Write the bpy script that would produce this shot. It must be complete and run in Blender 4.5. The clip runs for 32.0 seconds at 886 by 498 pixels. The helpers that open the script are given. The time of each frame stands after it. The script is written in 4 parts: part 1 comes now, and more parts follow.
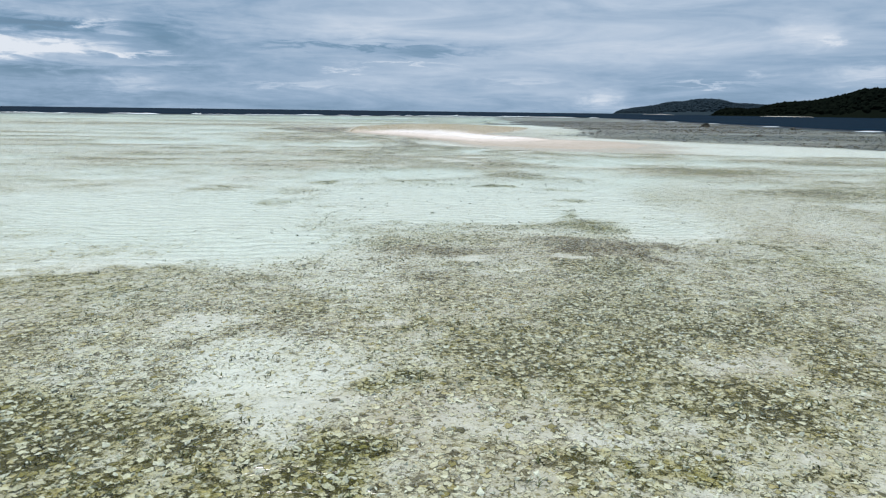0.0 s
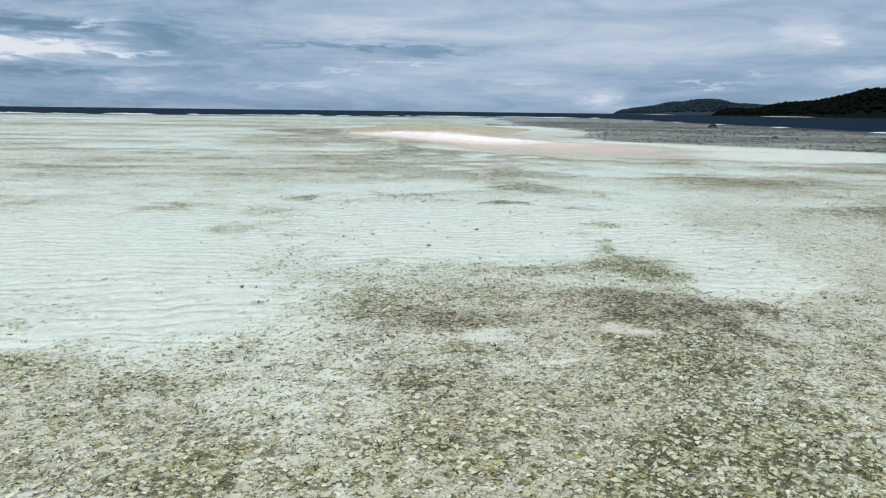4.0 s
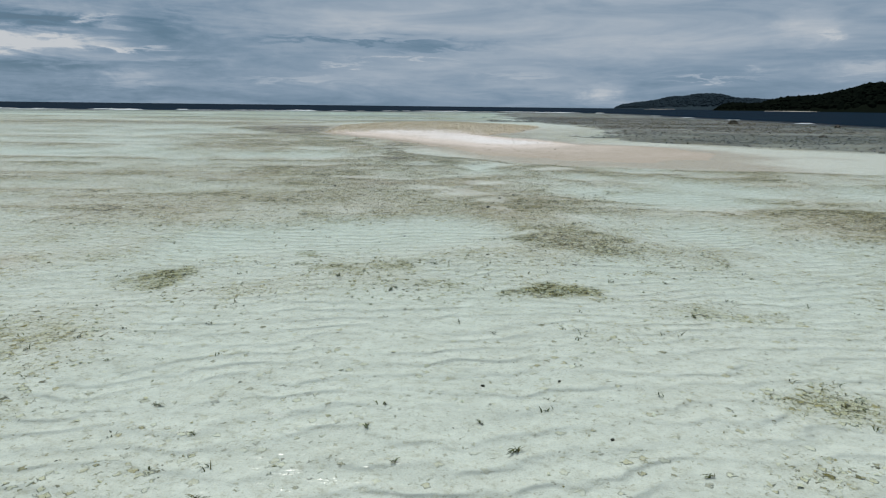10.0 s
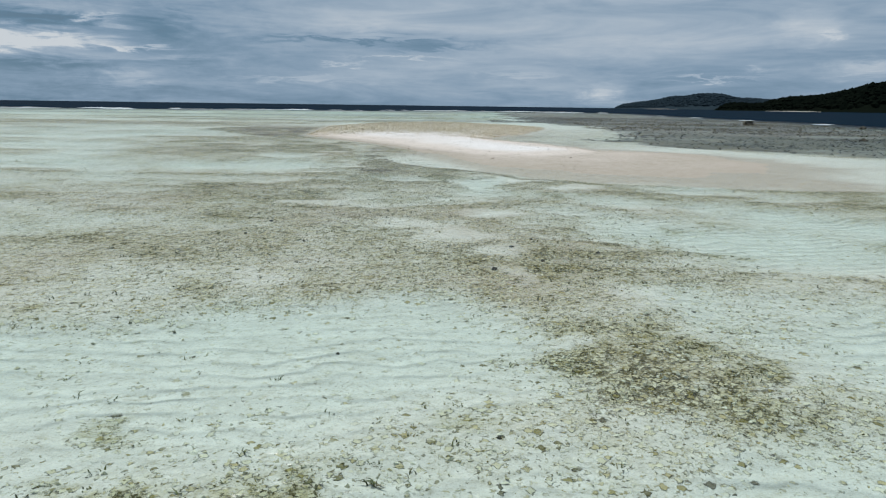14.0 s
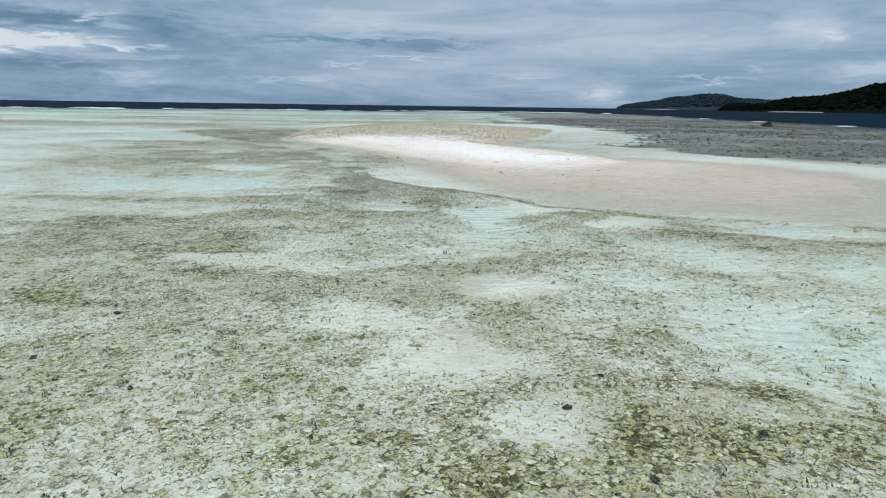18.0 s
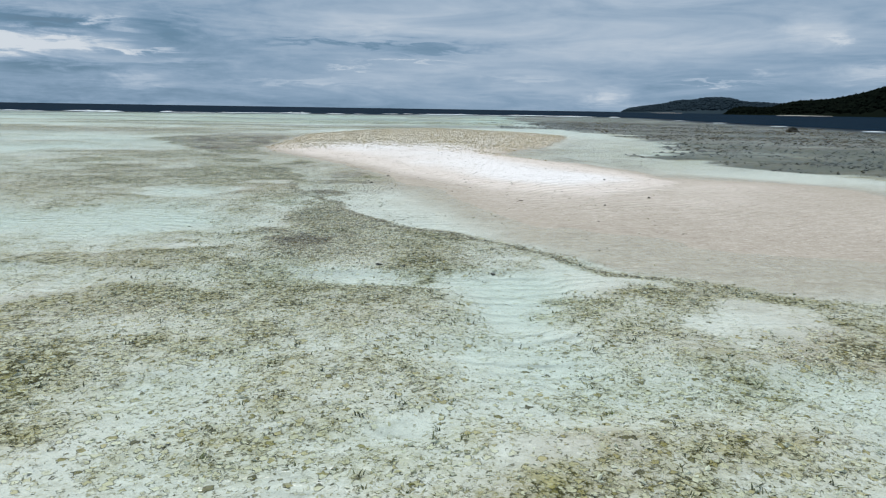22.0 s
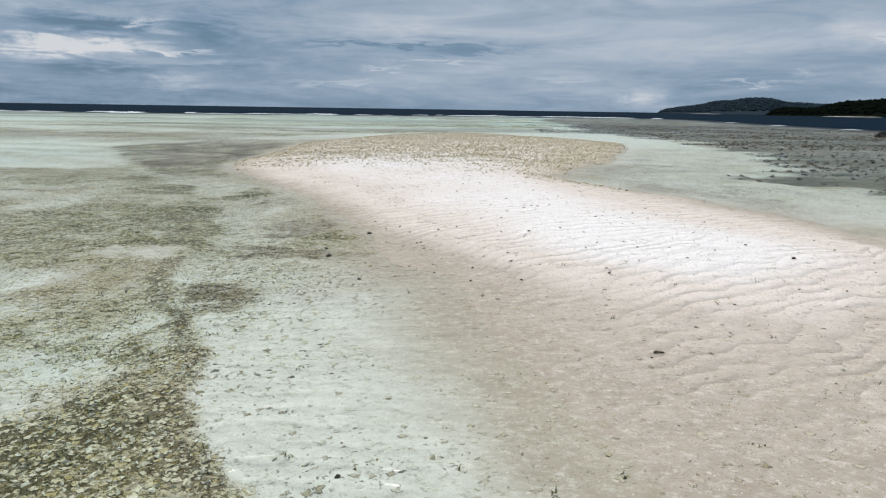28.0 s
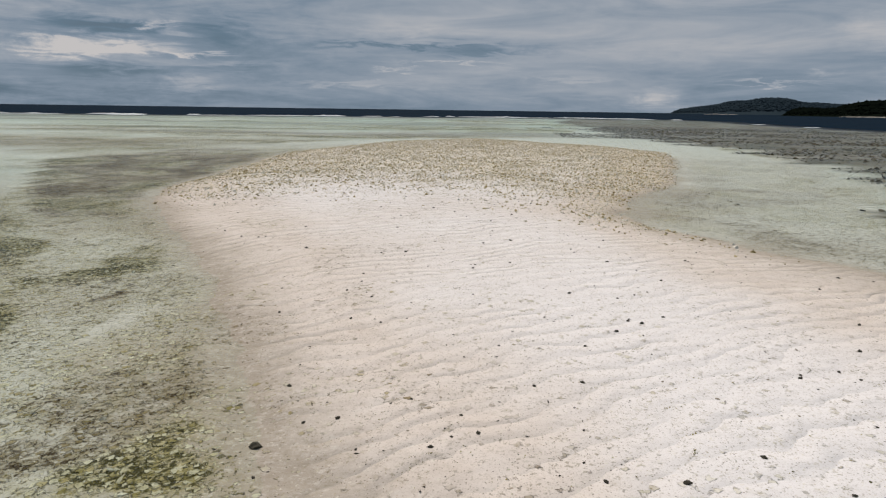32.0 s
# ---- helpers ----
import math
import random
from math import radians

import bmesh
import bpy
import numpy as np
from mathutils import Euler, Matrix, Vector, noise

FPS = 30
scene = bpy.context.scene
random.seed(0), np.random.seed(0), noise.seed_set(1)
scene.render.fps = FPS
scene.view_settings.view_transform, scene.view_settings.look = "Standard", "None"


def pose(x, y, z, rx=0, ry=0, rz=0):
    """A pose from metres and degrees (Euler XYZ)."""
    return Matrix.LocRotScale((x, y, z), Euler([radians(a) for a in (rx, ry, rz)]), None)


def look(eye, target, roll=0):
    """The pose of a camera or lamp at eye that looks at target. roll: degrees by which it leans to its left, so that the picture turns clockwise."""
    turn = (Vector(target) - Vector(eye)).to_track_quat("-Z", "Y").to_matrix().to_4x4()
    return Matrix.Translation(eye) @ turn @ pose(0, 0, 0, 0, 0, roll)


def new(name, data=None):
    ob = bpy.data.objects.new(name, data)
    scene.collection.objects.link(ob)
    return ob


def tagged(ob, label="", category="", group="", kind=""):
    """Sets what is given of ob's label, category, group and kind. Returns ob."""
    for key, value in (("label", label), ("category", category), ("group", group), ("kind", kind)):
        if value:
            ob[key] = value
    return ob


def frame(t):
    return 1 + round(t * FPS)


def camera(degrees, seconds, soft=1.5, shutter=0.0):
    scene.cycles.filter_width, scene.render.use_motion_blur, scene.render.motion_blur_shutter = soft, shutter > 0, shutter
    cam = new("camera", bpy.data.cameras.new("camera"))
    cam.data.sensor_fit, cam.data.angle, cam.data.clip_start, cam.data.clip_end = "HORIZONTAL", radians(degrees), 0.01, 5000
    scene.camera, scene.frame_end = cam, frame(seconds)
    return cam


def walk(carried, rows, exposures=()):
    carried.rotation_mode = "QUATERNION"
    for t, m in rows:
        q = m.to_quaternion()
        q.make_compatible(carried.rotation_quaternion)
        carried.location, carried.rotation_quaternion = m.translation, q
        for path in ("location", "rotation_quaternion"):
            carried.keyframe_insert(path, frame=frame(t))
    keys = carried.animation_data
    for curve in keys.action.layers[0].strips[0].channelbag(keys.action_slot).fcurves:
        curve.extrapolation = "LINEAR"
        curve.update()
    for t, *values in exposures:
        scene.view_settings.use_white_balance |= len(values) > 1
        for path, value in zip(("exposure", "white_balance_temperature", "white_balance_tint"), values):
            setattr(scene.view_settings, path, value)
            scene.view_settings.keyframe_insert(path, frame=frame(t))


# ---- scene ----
cam = camera(69.0, 32.0, soft=1.2, shutter=0.0)
# seconds; place; turn to the left, tilt up and lean in degrees
PATH = [
    (0, -0.007, 2.955, 2.768, 0.53, -12.08, 0.71),
    (0.5, -0.025, 3.244, 2.781, 0.53, -12.08, 0.71),
    (1, -0.036, 3.584, 2.794, 0.53, -12.08, 0.71),
    (1.5, -0.034, 3.988, 2.807, 0.53, -12.08, 0.71),
    (2, -0.032, 4.503, 2.819, 0.53, -12.08, 0.71),
    (2.5, -0.030, 5.057, 2.828, 0.53, -12.07, 0.71),
    (3.2, -0.036, 5.901, 2.836, 0.53, -12.07, 0.71),
    (3.8, -0.049, 6.727, 2.838, 0.52, -12.07, 0.70),
    (4.5, -0.058, 7.801, 2.840, 0.51, -12.07, 0.70),
    (5, -0.060, 8.607, 2.843, 0.50, -12.09, 0.69),
    (5.5, -0.059, 9.466, 2.847, 0.50, -12.10, 0.68),
    (6, -0.074, 10.343, 2.850, 0.49, -12.10, 0.67),
    (6.5, -0.082, 11.208, 2.852, 0.49, -12.09, 0.66),
    (7, -0.079, 12.142, 2.854, 0.48, -12.11, 0.64),
    (7.5, -0.069, 13.064, 2.853, 0.48, -12.11, 0.63),
    (8, -0.056, 13.985, 2.853, 0.46, -12.12, 0.62),
    (8.2, -0.050, 14.340, 2.854, 0.48, -12.25, 0.62),
    (8.3, -0.047, 14.516, 2.854, 0.48, -12.34, 0.62),
    (8.5, -0.036, 14.869, 2.856, 0.48, -12.46, 0.62),
    (9, -0.017, 15.762, 2.865, 0.48, -12.50, 0.63),
    (9.5, 0.002, 16.654, 2.879, 0.49, -12.51, 0.64),
    (10, 0.028, 17.602, 2.899, 0.48, -12.51, 0.65),
    (10.5, 0.058, 18.539, 2.919, 0.49, -12.52, 0.66),
    (11, 0.105, 19.478, 2.938, 0.48, -12.52, 0.67),
    (11.5, 0.131, 20.379, 2.950, 0.48, -12.53, 0.68),
    (12, 0.167, 21.293, 2.954, 0.49, -12.54, 0.69),
    (12.5, 0.198, 22.188, 2.948, 0.49, -12.54, 0.71),
    (13, 0.235, 23.122, 2.935, 0.49, -12.55, 0.72),
    (13.5, 0.283, 24.001, 2.914, 0.49, -12.56, 0.74),
    (14, 0.332, 24.929, 2.894, 0.49, -12.56, 0.75),
    (14.5, 0.378, 25.845, 2.878, 0.49, -12.57, 0.75),
    (15.2, 0.435, 27.163, 2.858, 0.50, -12.57, 0.77),
    (15.8, 0.471, 28.310, 2.849, 0.50, -12.58, 0.78),
    (16.5, 0.495, 29.601, 2.852, 0.51, -12.58, 0.80),
    (17, 0.504, 30.489, 2.859, 0.51, -12.58, 0.81),
    (17.5, 0.492, 31.339, 2.872, 0.52, -12.55, 0.81),
    (18, 0.471, 32.204, 2.889, 0.53, -12.54, 0.81),
    (18.5, 0.448, 33.058, 2.908, 0.55, -12.53, 0.81),
    (19, 0.428, 33.934, 2.927, 0.56, -12.51, 0.81),
    (19.5, 0.436, 34.811, 2.944, 0.57, -12.49, 0.81),
    (20, 0.450, 35.734, 2.958, 0.58, -12.46, 0.82),
    (20.5, 0.474, 36.619, 2.967, 0.62, -12.40, 0.84),
    (21, 0.505, 37.496, 2.971, 0.71, -12.36, 0.86),
    (21.5, 0.520, 38.394, 2.973, 0.80, -12.32, 0.87),
    (22, 0.523, 39.331, 2.974, 0.92, -12.28, 0.89),
    (22.5, 0.538, 40.273, 2.975, 0.94, -12.26, 0.90),
    (23, 0.574, 41.230, 2.977, 0.96, -12.25, 0.91),
    (23.5, 0.626, 42.172, 2.979, 1.18, -12.24, 0.92),
    (24, 0.649, 43.133, 2.984, 1.40, -12.22, 0.92),
    (24.5, 0.579, 44.120, 2.990, 1.63, -12.23, 0.93),
    (25, 0.563, 45.149, 2.999, 2.69, -12.22, 0.93),
    (25.5, 0.569, 46.204, 3.011, 3.75, -12.23, 0.93),
    (26, 0.552, 47.310, 3.026, 3.80, -12.25, 0.93),
    (26.5, 0.527, 48.433, 3.039, 3.76, -12.26, 0.92),
    (27.2, 0.494, 50.049, 3.054, 3.75, -12.26, 0.90),
    (27.8, 0.462, 51.487, 3.064, 3.77, -12.26, 0.88),
    (28.5, 0.406, 53.195, 3.082, 3.87, -12.25, 0.86),
    (29, 0.355, 54.419, 3.099, 4.23, -12.23, 0.86),
    (29.5, 0.301, 55.669, 3.120, 5.25, -12.23, 0.84),
    (30, 0.237, 56.943, 3.145, 6.26, -12.24, 0.83),
    (30.5, 0.140, 58.188, 3.172, 6.17, -12.24, 0.81),
    (31, 0.055, 59.439, 3.200, 5.80, -12.25, 0.80),
    (31.5, -0.023, 60.594, 3.226, 5.14, -12.22, 0.80),
    (32, -0.129, 61.699, 3.251, 4.79, -12.21, 0.79),
]
walk(cam, [(t, Matrix.Translation((x, y, z)) @ Euler((radians(90 + tilt), 0, radians(turn))).to_matrix().to_4x4() @ pose(0, 0, 0, 0, 0, lean)) for t, x, y, z, turn, tilt, lean in PATH],
     exposures=((0, -0.04, 6200, 12), (2.5, -0.04, 6200, 12), (4.5, -0.10, 6250, 12), (6, -0.30, 6300, 12), (7, -0.42, 6350, 11), (8, -0.50, 6400, 11), (9, -0.52, 6450, 11), (14, -0.40, 6280, 9), (17, -0.18, 6120, 9), (19, -0.25, 6120, 9),
                (23, -0.26, 6180, 10), (26, -0.24, 6280, 11), (28.5, -0.34, 6560, 13), (30, -0.50, 6780, 14), (32, -0.62, 7000, 16)))

# ---- world, sun, exposure ----
SUN_AZIMUTH, SUN_HEIGHT = -25.0, 62.0


def node(tree, kind, values=None, **props):
    n = tree.nodes.new(kind)
    for key, value in props.items():
        setattr(n, key, value)
    for key, value in (values or {}).items():
        if isinstance(value, bpy.types.NodeSocket):
            tree.links.new(value, n.inputs[key])
        else:
            n.inputs[key].default_value = value
    return n


def calc(tree, op, a, b=0.0, c=0.0, clamp=False):
    return node(tree, "ShaderNodeMath", {0: a, 1: b, 2: c}, operation=op, use_clamp=clamp).outputs[0]


def blend(tree, fac, a, b, mode="MIX"):
    n = node(tree, "ShaderNodeMix", {0: fac}, data_type="RGBA", blend_type=mode)
    for slot, value in ((6, a), (7, b)):
        if isinstance(value, bpy.types.NodeSocket):
            tree.links.new(value, n.inputs[slot])
        else:
            n.inputs[slot].default_value = (*value, 1.0)
    return n.outputs[2]


def spread(tree, value, lo, hi, to_lo=0.0, to_hi=1.0, smooth=False):
    return node(tree, "ShaderNodeMapRange", {0: value, 1: lo, 2: hi, 3: to_lo, 4: to_hi},
                interpolation_type="SMOOTHSTEP" if smooth else "LINEAR").outputs[0]


def ramp(tree, fac, stops):
    n = node(tree, "ShaderNodeValToRGB", {0: fac})
    while len(n.color_ramp.elements) < len(stops):
        n.color_ramp.elements.new(0.5)
    for element, (at, colour) in zip(n.color_ramp.elements, stops):
        element.position, element.color = at, (*colour, 1.0)
    return n.outputs[0]


def grain(tree, vector, scale, detail=3.0, rough=0.5, distortion=0.0):
    return node(tree, "ShaderNodeTexNoise", {"Vector": vector, "Scale": scale, "Detail": detail, "Roughness": rough, "Distortion": distortion}).outputs[0]


# clouds: azimuth, height, half width, half height in degrees, brightness
CLOUDS = (
    (-33.8, 4.25, 4.0, 0.72, 0.85), (-29.0, 4.35, 3.2, 0.55, 0.72), (-25.2, 4.1, 3.4, 0.22, 0.55), (-31.0, 5.75, 4.2, 0.48, -0.62), (-24.0, 5.6, 2.6, 1.0, -0.42),
    (-27.6, 6.35, 1.7, 0.55, 0.58), (-26.2, 5.55, 1.8, 0.28, 0.52), (-25.6, 1.95, 2.0, 0.60, 0.42), (-32.0, 2.5, 5.0, 0.45, -0.36), (-22.5, 3.1, 3.5, 0.4, -0.25), (-8.0, 5.15, 8.0, 0.22, -0.45),
    (-1.0, 4.75, 5.0, 0.26, -0.36), (-13.0, 2.0, 4.5, 0.26, 0.36), (-4.0, 3.9, 4.0, 0.10, 0.40), (-9.0, 3.3, 1.6, 0.07, 0.40), (12.8, 1.30, 1.3, 0.62, 0.45), (12.7, 0.9, 2.0, 0.3, 0.22),
    (21.0, 2.35, 2.8, 0.11, 0.40), (28.0, 6.2, 2.4, 1.3, 0.34), (31.8, 3.0, 2.2, 0.5, 0.42), (24.6, 3.15, 0.9, 0.30, 0.34), (29.3, 5.3, 0.7, 0.3, 0.4), (6.0, 2.7, 3.0, 0.2, 0.25),
    (-7.5, 6.9, 9.0, 1.3, 0.30), (13.0, 6.4, 10.0, 2.2, 0.26), (4.0, 3.4, 15.0, 2.6, 0.16),
)


def sky():
    world = bpy.data.worlds.new("world")
    scene.world = world
    world.use_nodes = True
    t = world.node_tree
    t.nodes.clear()
    way = node(t, "ShaderNodeTexCoord").outputs["Generated"]
    axis = node(t, "ShaderNodeSeparateXYZ", {0: way}).outputs
    azimuth = calc(t, "MULTIPLY", calc(t, "ARCTAN2", axis[0], axis[1]), 57.2958)
    height = calc(t, "MULTIPLY", calc(t, "ARCSINE", axis[2]), 57.2958)
    flat = node(t, "ShaderNodeCombineXYZ", {0: calc(t, "MULTIPLY", azimuth, 0.07), 1: calc(t, "MULTIPLY", height, 0.48), 2: 3.1}).outputs[0]
    fine = node(t, "ShaderNodeCombineXYZ", {0: calc(t, "MULTIPLY", azimuth, 0.5), 1: calc(t, "MULTIPLY", height, 1.1), 2: 7.7}).outputs[0]
    broad = grain(t, flat, 1.0, 6.0, 0.58, 0.8)
    puffs = grain(t, fine, 0.9, 5.0, 0.62, 0.3)
    wisps = grain(t, flat, 3.2, 5.0, 0.6, 1.2)
    # uneven cloud edges
    az = calc(t, "MULTIPLY_ADD", calc(t, "SUBTRACT", puffs, 0.5), 5.5, azimuth)
    el = calc(t, "MULTIPLY_ADD", calc(t, "SUBTRACT", wisps, 0.5), 2.3, height)
    total = calc(t, "MULTIPLY_ADD", broad, 1.1, -0.46)
    lively = spread(t, azimuth, -12.0, -28.0, 0.55, 1.6)
    total = calc(t, "MULTIPLY_ADD", calc(t, "MULTIPLY", calc(t, "SUBTRACT", wisps, 0.5), lively), 0.35, total)
    total = calc(t, "MULTIPLY_ADD", calc(t, "MULTIPLY", calc(t, "SUBTRACT", puffs, 0.5), lively), 0.28, total)
    for a, e, wide, tall, gain in CLOUDS:
        u = calc(t, "POWER", calc(t, "ABSOLUTE", calc(t, "MULTIPLY_ADD", az, 1 / wide, -a / wide)), 2.0)
        v = calc(t, "POWER", calc(t, "ABSOLUTE", calc(t, "MULTIPLY_ADD", el, 1 / tall, -e / tall)), 2.0)
        bump = calc(t, "EXPONENT", calc(t, "MULTIPLY", calc(t, "ADD", u, v), -1.0))
        if gain > 0.54:
            bump = spread(t, calc(t, "MULTIPLY", calc(t, "MULTIPLY_ADD", calc(t, "SUBTRACT", puffs, 0.5), 2.6, 1.0), bump), 0.10, 0.95, smooth=True)
        total = calc(t, "MULTIPLY_ADD", bump, gain, total)
    total = calc(t, "ADD", total, spread(t, height, 0.0, 6.0, -0.10, 0.05))
    cloud = ramp(t, spread(t, total, -0.8, 0.92), (
        (0.0, (0.060, 0.14, 0.235)), (0.28, (0.142, 0.265, 0.39)), (0.46, (0.285, 0.405, 0.535)), (0.66, (0.465, 0.565, 0.67)), (1.0, (0.78, 0.82, 0.85))))
    clear = node(t, "ShaderNodeTexSky", sky_type="NISHITA", sun_disc=False, sun_elevation=radians(SUN_HEIGHT), sun_rotation=radians(SUN_AZIMUTH),
                 air_density=1.0, dust_density=1.5, ozone_density=1.0).outputs[0]
    clear = node(t, "ShaderNodeVectorMath", {0: clear, 1: (0.08, 0.08, 0.08)}, operation="MULTIPLY").outputs[0]
    mixed = blend(t, spread(t, total, -0.8, 0.1, 0.72, 1.0), clear, cloud)
    out = node(t, "ShaderNodeBackground", {0: mixed, 1: 1.0}).outputs[0]
    node(t, "ShaderNodeOutputWorld", {0: out})


sky()
sun = new("sun", bpy.data.lights.new("sun", "SUN"))
sun.data.energy, sun.data.angle, sun.data.color = 4.0, radians(0.6), (1.0, 0.96, 0.90)
sun_way = Vector((math.sin(radians(SUN_AZIMUTH)) * math.cos(radians(SUN_HEIGHT)), math.cos(radians(SUN_AZIMUTH)) * math.cos(radians(SUN_HEIGHT)), math.sin(radians(SUN_HEIGHT))))
sun.matrix_world = look(sun_way * 100, (0, 0, 0))

# ---- materials ----
WATER = 0.10  # height of the water's surface


def material(name):
    m = bpy.data.materials.new(name)
    m.use_nodes = True
    m.node_tree.nodes.clear()
    return m, m.node_tree


def finish(tree, colour, rough, height=None, distance=0.01, spec=0.3):
    values = {"Base Color": colour, "Roughness": rough, "Specular IOR Level": spec}
    if height is not None:
        values["Normal"] = node(tree, "ShaderNodeBump", {"Height": height, "Distance": distance, "Strength": 1.0}).outputs[0]
    node(tree, "ShaderNodeOutputMaterial", {0: node(tree, "ShaderNodeBsdfPrincipled", values).outputs[0]})


def attribute(tree, name):
    return node(tree, "ShaderNodeAttribute", attribute_name=name).outputs["Fac"]


PALE, TAN, OLIVE, DARK = (0.68, 0.645, 0.49), (0.42, 0.345, 0.16), (0.19, 0.155, 0.032), (0.032, 0.023, 0.007)


def growth(t, colour, tint):
    """Algae and coralline crust on a piece: olive where tint is above zero, rusty brown where it is below."""
    colour = blend(t, calc(t, "MULTIPLY", spread(t, tint, 0.0, 1.0), 0.46), colour, (0.15, 0.165, 0.028))
    return blend(t, calc(t, "MULTIPLY", spread(t, tint, 0.0, -0.5), 0.70), colour, (0.105, 0.064, 0.026))


def bed_material():
    m, t = material("reef_bed")
    at = node(t, "ShaderNodeTexCoord").outputs["Object"]
    cover, tint, crown, reef = (attribute(t, n) for n in ("cover", "tint", "crown", "reef"))
    z = node(t, "ShaderNodeSeparateXYZ", {0: at}).outputs[2]
    big, mid, tiny = grain(t, at, 0.22, 4.0), grain(t, at, 1.7, 4.0, 0.6), grain(t, at, 60.0, 2.0, 0.7)
    # sand: dry white on the crest, damp beige at its foot, pale under water
    dry = blend(t, spread(t, mid, 0.3, 0.7), (0.66, 0.585, 0.515), (0.735, 0.665, 0.60))
    damp = blend(t, spread(t, mid, 0.3, 0.7), (0.365, 0.315, 0.255), (0.44, 0.388, 0.32))
    sunk = blend(t, spread(t, mid, 0.3, 0.7), (0.55, 0.535, 0.48), (0.635, 0.62, 0.565))
    level = calc(t, "MULTIPLY_ADD", calc(t, "SUBTRACT", big, 0.5), 0.10, z)
    sand = blend(t, spread(t, level, 0.09, 0.27, smooth=True), damp, dry)
    sand = blend(t, spread(t, level, 0.29, 0.42, 0.0, 0.95, smooth=True), sand, (0.83, 0.805, 0.785))
    sand = blend(t, spread(t, level, 0.085, 0.035, smooth=True), sand, sunk)
    sand = blend(t, spread(t, tiny, 0.55, 0.74, 0.0, 0.50), sand, (0.30, 0.24, 0.18))
    grit = grain(t, node(t, "ShaderNodeMapping", {0: at, 3: (0.7, 1.0, 1.0)}).outputs[0], 9.0, 7.0, 0.82)
    wet = spread(t, level, 0.26, 0.14, 0.45, 1.0)
    sand = blend(t, calc(t, "MULTIPLY", wet, spread(t, grit, 0.52, 0.70, 0.0, 0.62)), sand, (0.27, 0.235, 0.15))
    sand = blend(t, calc(t, "MULTIPLY", wet, spread(t, grit, 0.48, 0.34, 0.0, 0.5)), sand, (0.74, 0.71, 0.64))
    crumbs = node(t, "ShaderNodeTexVoronoi", {"Vector": at, "Scale": 42.0, "Randomness": 1.0}, feature="F1")
    kind = node(t, "ShaderNodeSeparateColor", {0: crumbs.outputs["Color"]}).outputs
    crumb = calc(t, "MULTIPLY", spread(t, calc(t, "MULTIPLY_ADD", grain(t, at, 2.6, 4.0, 0.7), 0.5, kind[0]), 0.94, 1.05), spread(t, crumbs.outputs["Distance"], 0.42, 0.22))
    crumb = calc(t, "MULTIPLY", crumb, spread(t, level, 0.07, 0.12, 0.15, 0.7))
    sand = blend(t, crumb, sand, blend(t, kind[1], (0.10, 0.085, 0.05), (0.52, 0.43, 0.32)))
    # rubble lying on it
    bent = node(t, "ShaderNodeTexNoise", {"Vector": at, "Scale": 22.0, "Detail": 2.0}).outputs["Color"]
    bent = node(t, "ShaderNodeVectorMath", {0: bent, 1: (0.09, 0.09, 0.0), 2: at}, operation="MULTIPLY_ADD").outputs[0]
    cells = node(t, "ShaderNodeTexVoronoi", {"Vector": bent, "Scale": 12.5, "Randomness": 1.0}, feature="F1", distance="MANHATTAN")
    parts = node(t, "ShaderNodeSeparateColor", {0: cells.outputs["Color"]}).outputs
    small = node(t, "ShaderNodeTexVoronoi", {"Vector": bent, "Scale": 31.0, "Randomness": 1.0}, feature="F1", distance="MANHATTAN")
    bits = node(t, "ShaderNodeSeparateColor", {0: small.outputs["Color"]}).outputs
    amount = calc(t, "MULTIPLY_ADD", calc(t, "SUBTRACT", mid, 0.5), 1.9, 1.0)
    amount = calc(t, "MULTIPLY_ADD", calc(t, "SUBTRACT", grain(t, at, 5.5, 3.0, 0.6), 0.5), 1.3, amount)
    amount = calc(t, "MULTIPLY", cover, amount)
    shown = calc(t, "MULTIPLY", spread(t, calc(t, "SUBTRACT", amount, parts[0]), -0.06, 0.06), spread(t, cells.outputs["Distance"], 0.80, 0.62))
    shown_small = calc(t, "MULTIPLY", spread(t, calc(t, "SUBTRACT", amount, bits[0]), -0.06, 0.06), spread(t, small.outputs["Distance"], 0.80, 0.62))
    palette = ((0.0, DARK), (0.08, OLIVE), (0.20, TAN), (0.42, (0.55, 0.50, 0.34)), (1.0, PALE))
    stones = growth(t, ramp(t, parts[1], palette), tint)
    gravel = growth(t, ramp(t, bits[1], ((0.0, DARK), (0.26, OLIVE), (0.42, TAN), (0.60, (0.55, 0.50, 0.34)), (1.0, PALE))), tint)
    blotch = calc(t, "MULTIPLY_ADD", grain(t, at, 4.2, 6.0, 0.74, 0.8), 1.4, calc(t, "MULTIPLY", amount, 0.55))
    film = growth(t, blend(t, spread(t, grain(t, at, 13.0, 5.0, 0.75), 0.38, 0.62), (0.46, 0.385, 0.155), (0.14, 0.108, 0.018)), tint)
    grown = spread(t, calc(t, "ABSOLUTE", tint), 0.05, 0.45, 0.55, 1.0)
    colour = blend(t, calc(t, "MULTIPLY", grown, calc(t, "MULTIPLY", spread(t, blotch, 0.68, 1.06, 0.0, 0.95), spread(t, amount, 0.02, 0.75, 0.0, 1.0))), sand, film)
    # specks of shell and grit on the bare sand
    specks = node(t, "ShaderNodeTexVoronoi", {"Vector": bent, "Scale": 30.0, "Randomness": 1.0}, feature="F1")
    lot = node(t, "ShaderNodeSeparateColor", {0: specks.outputs["Color"]}).outputs
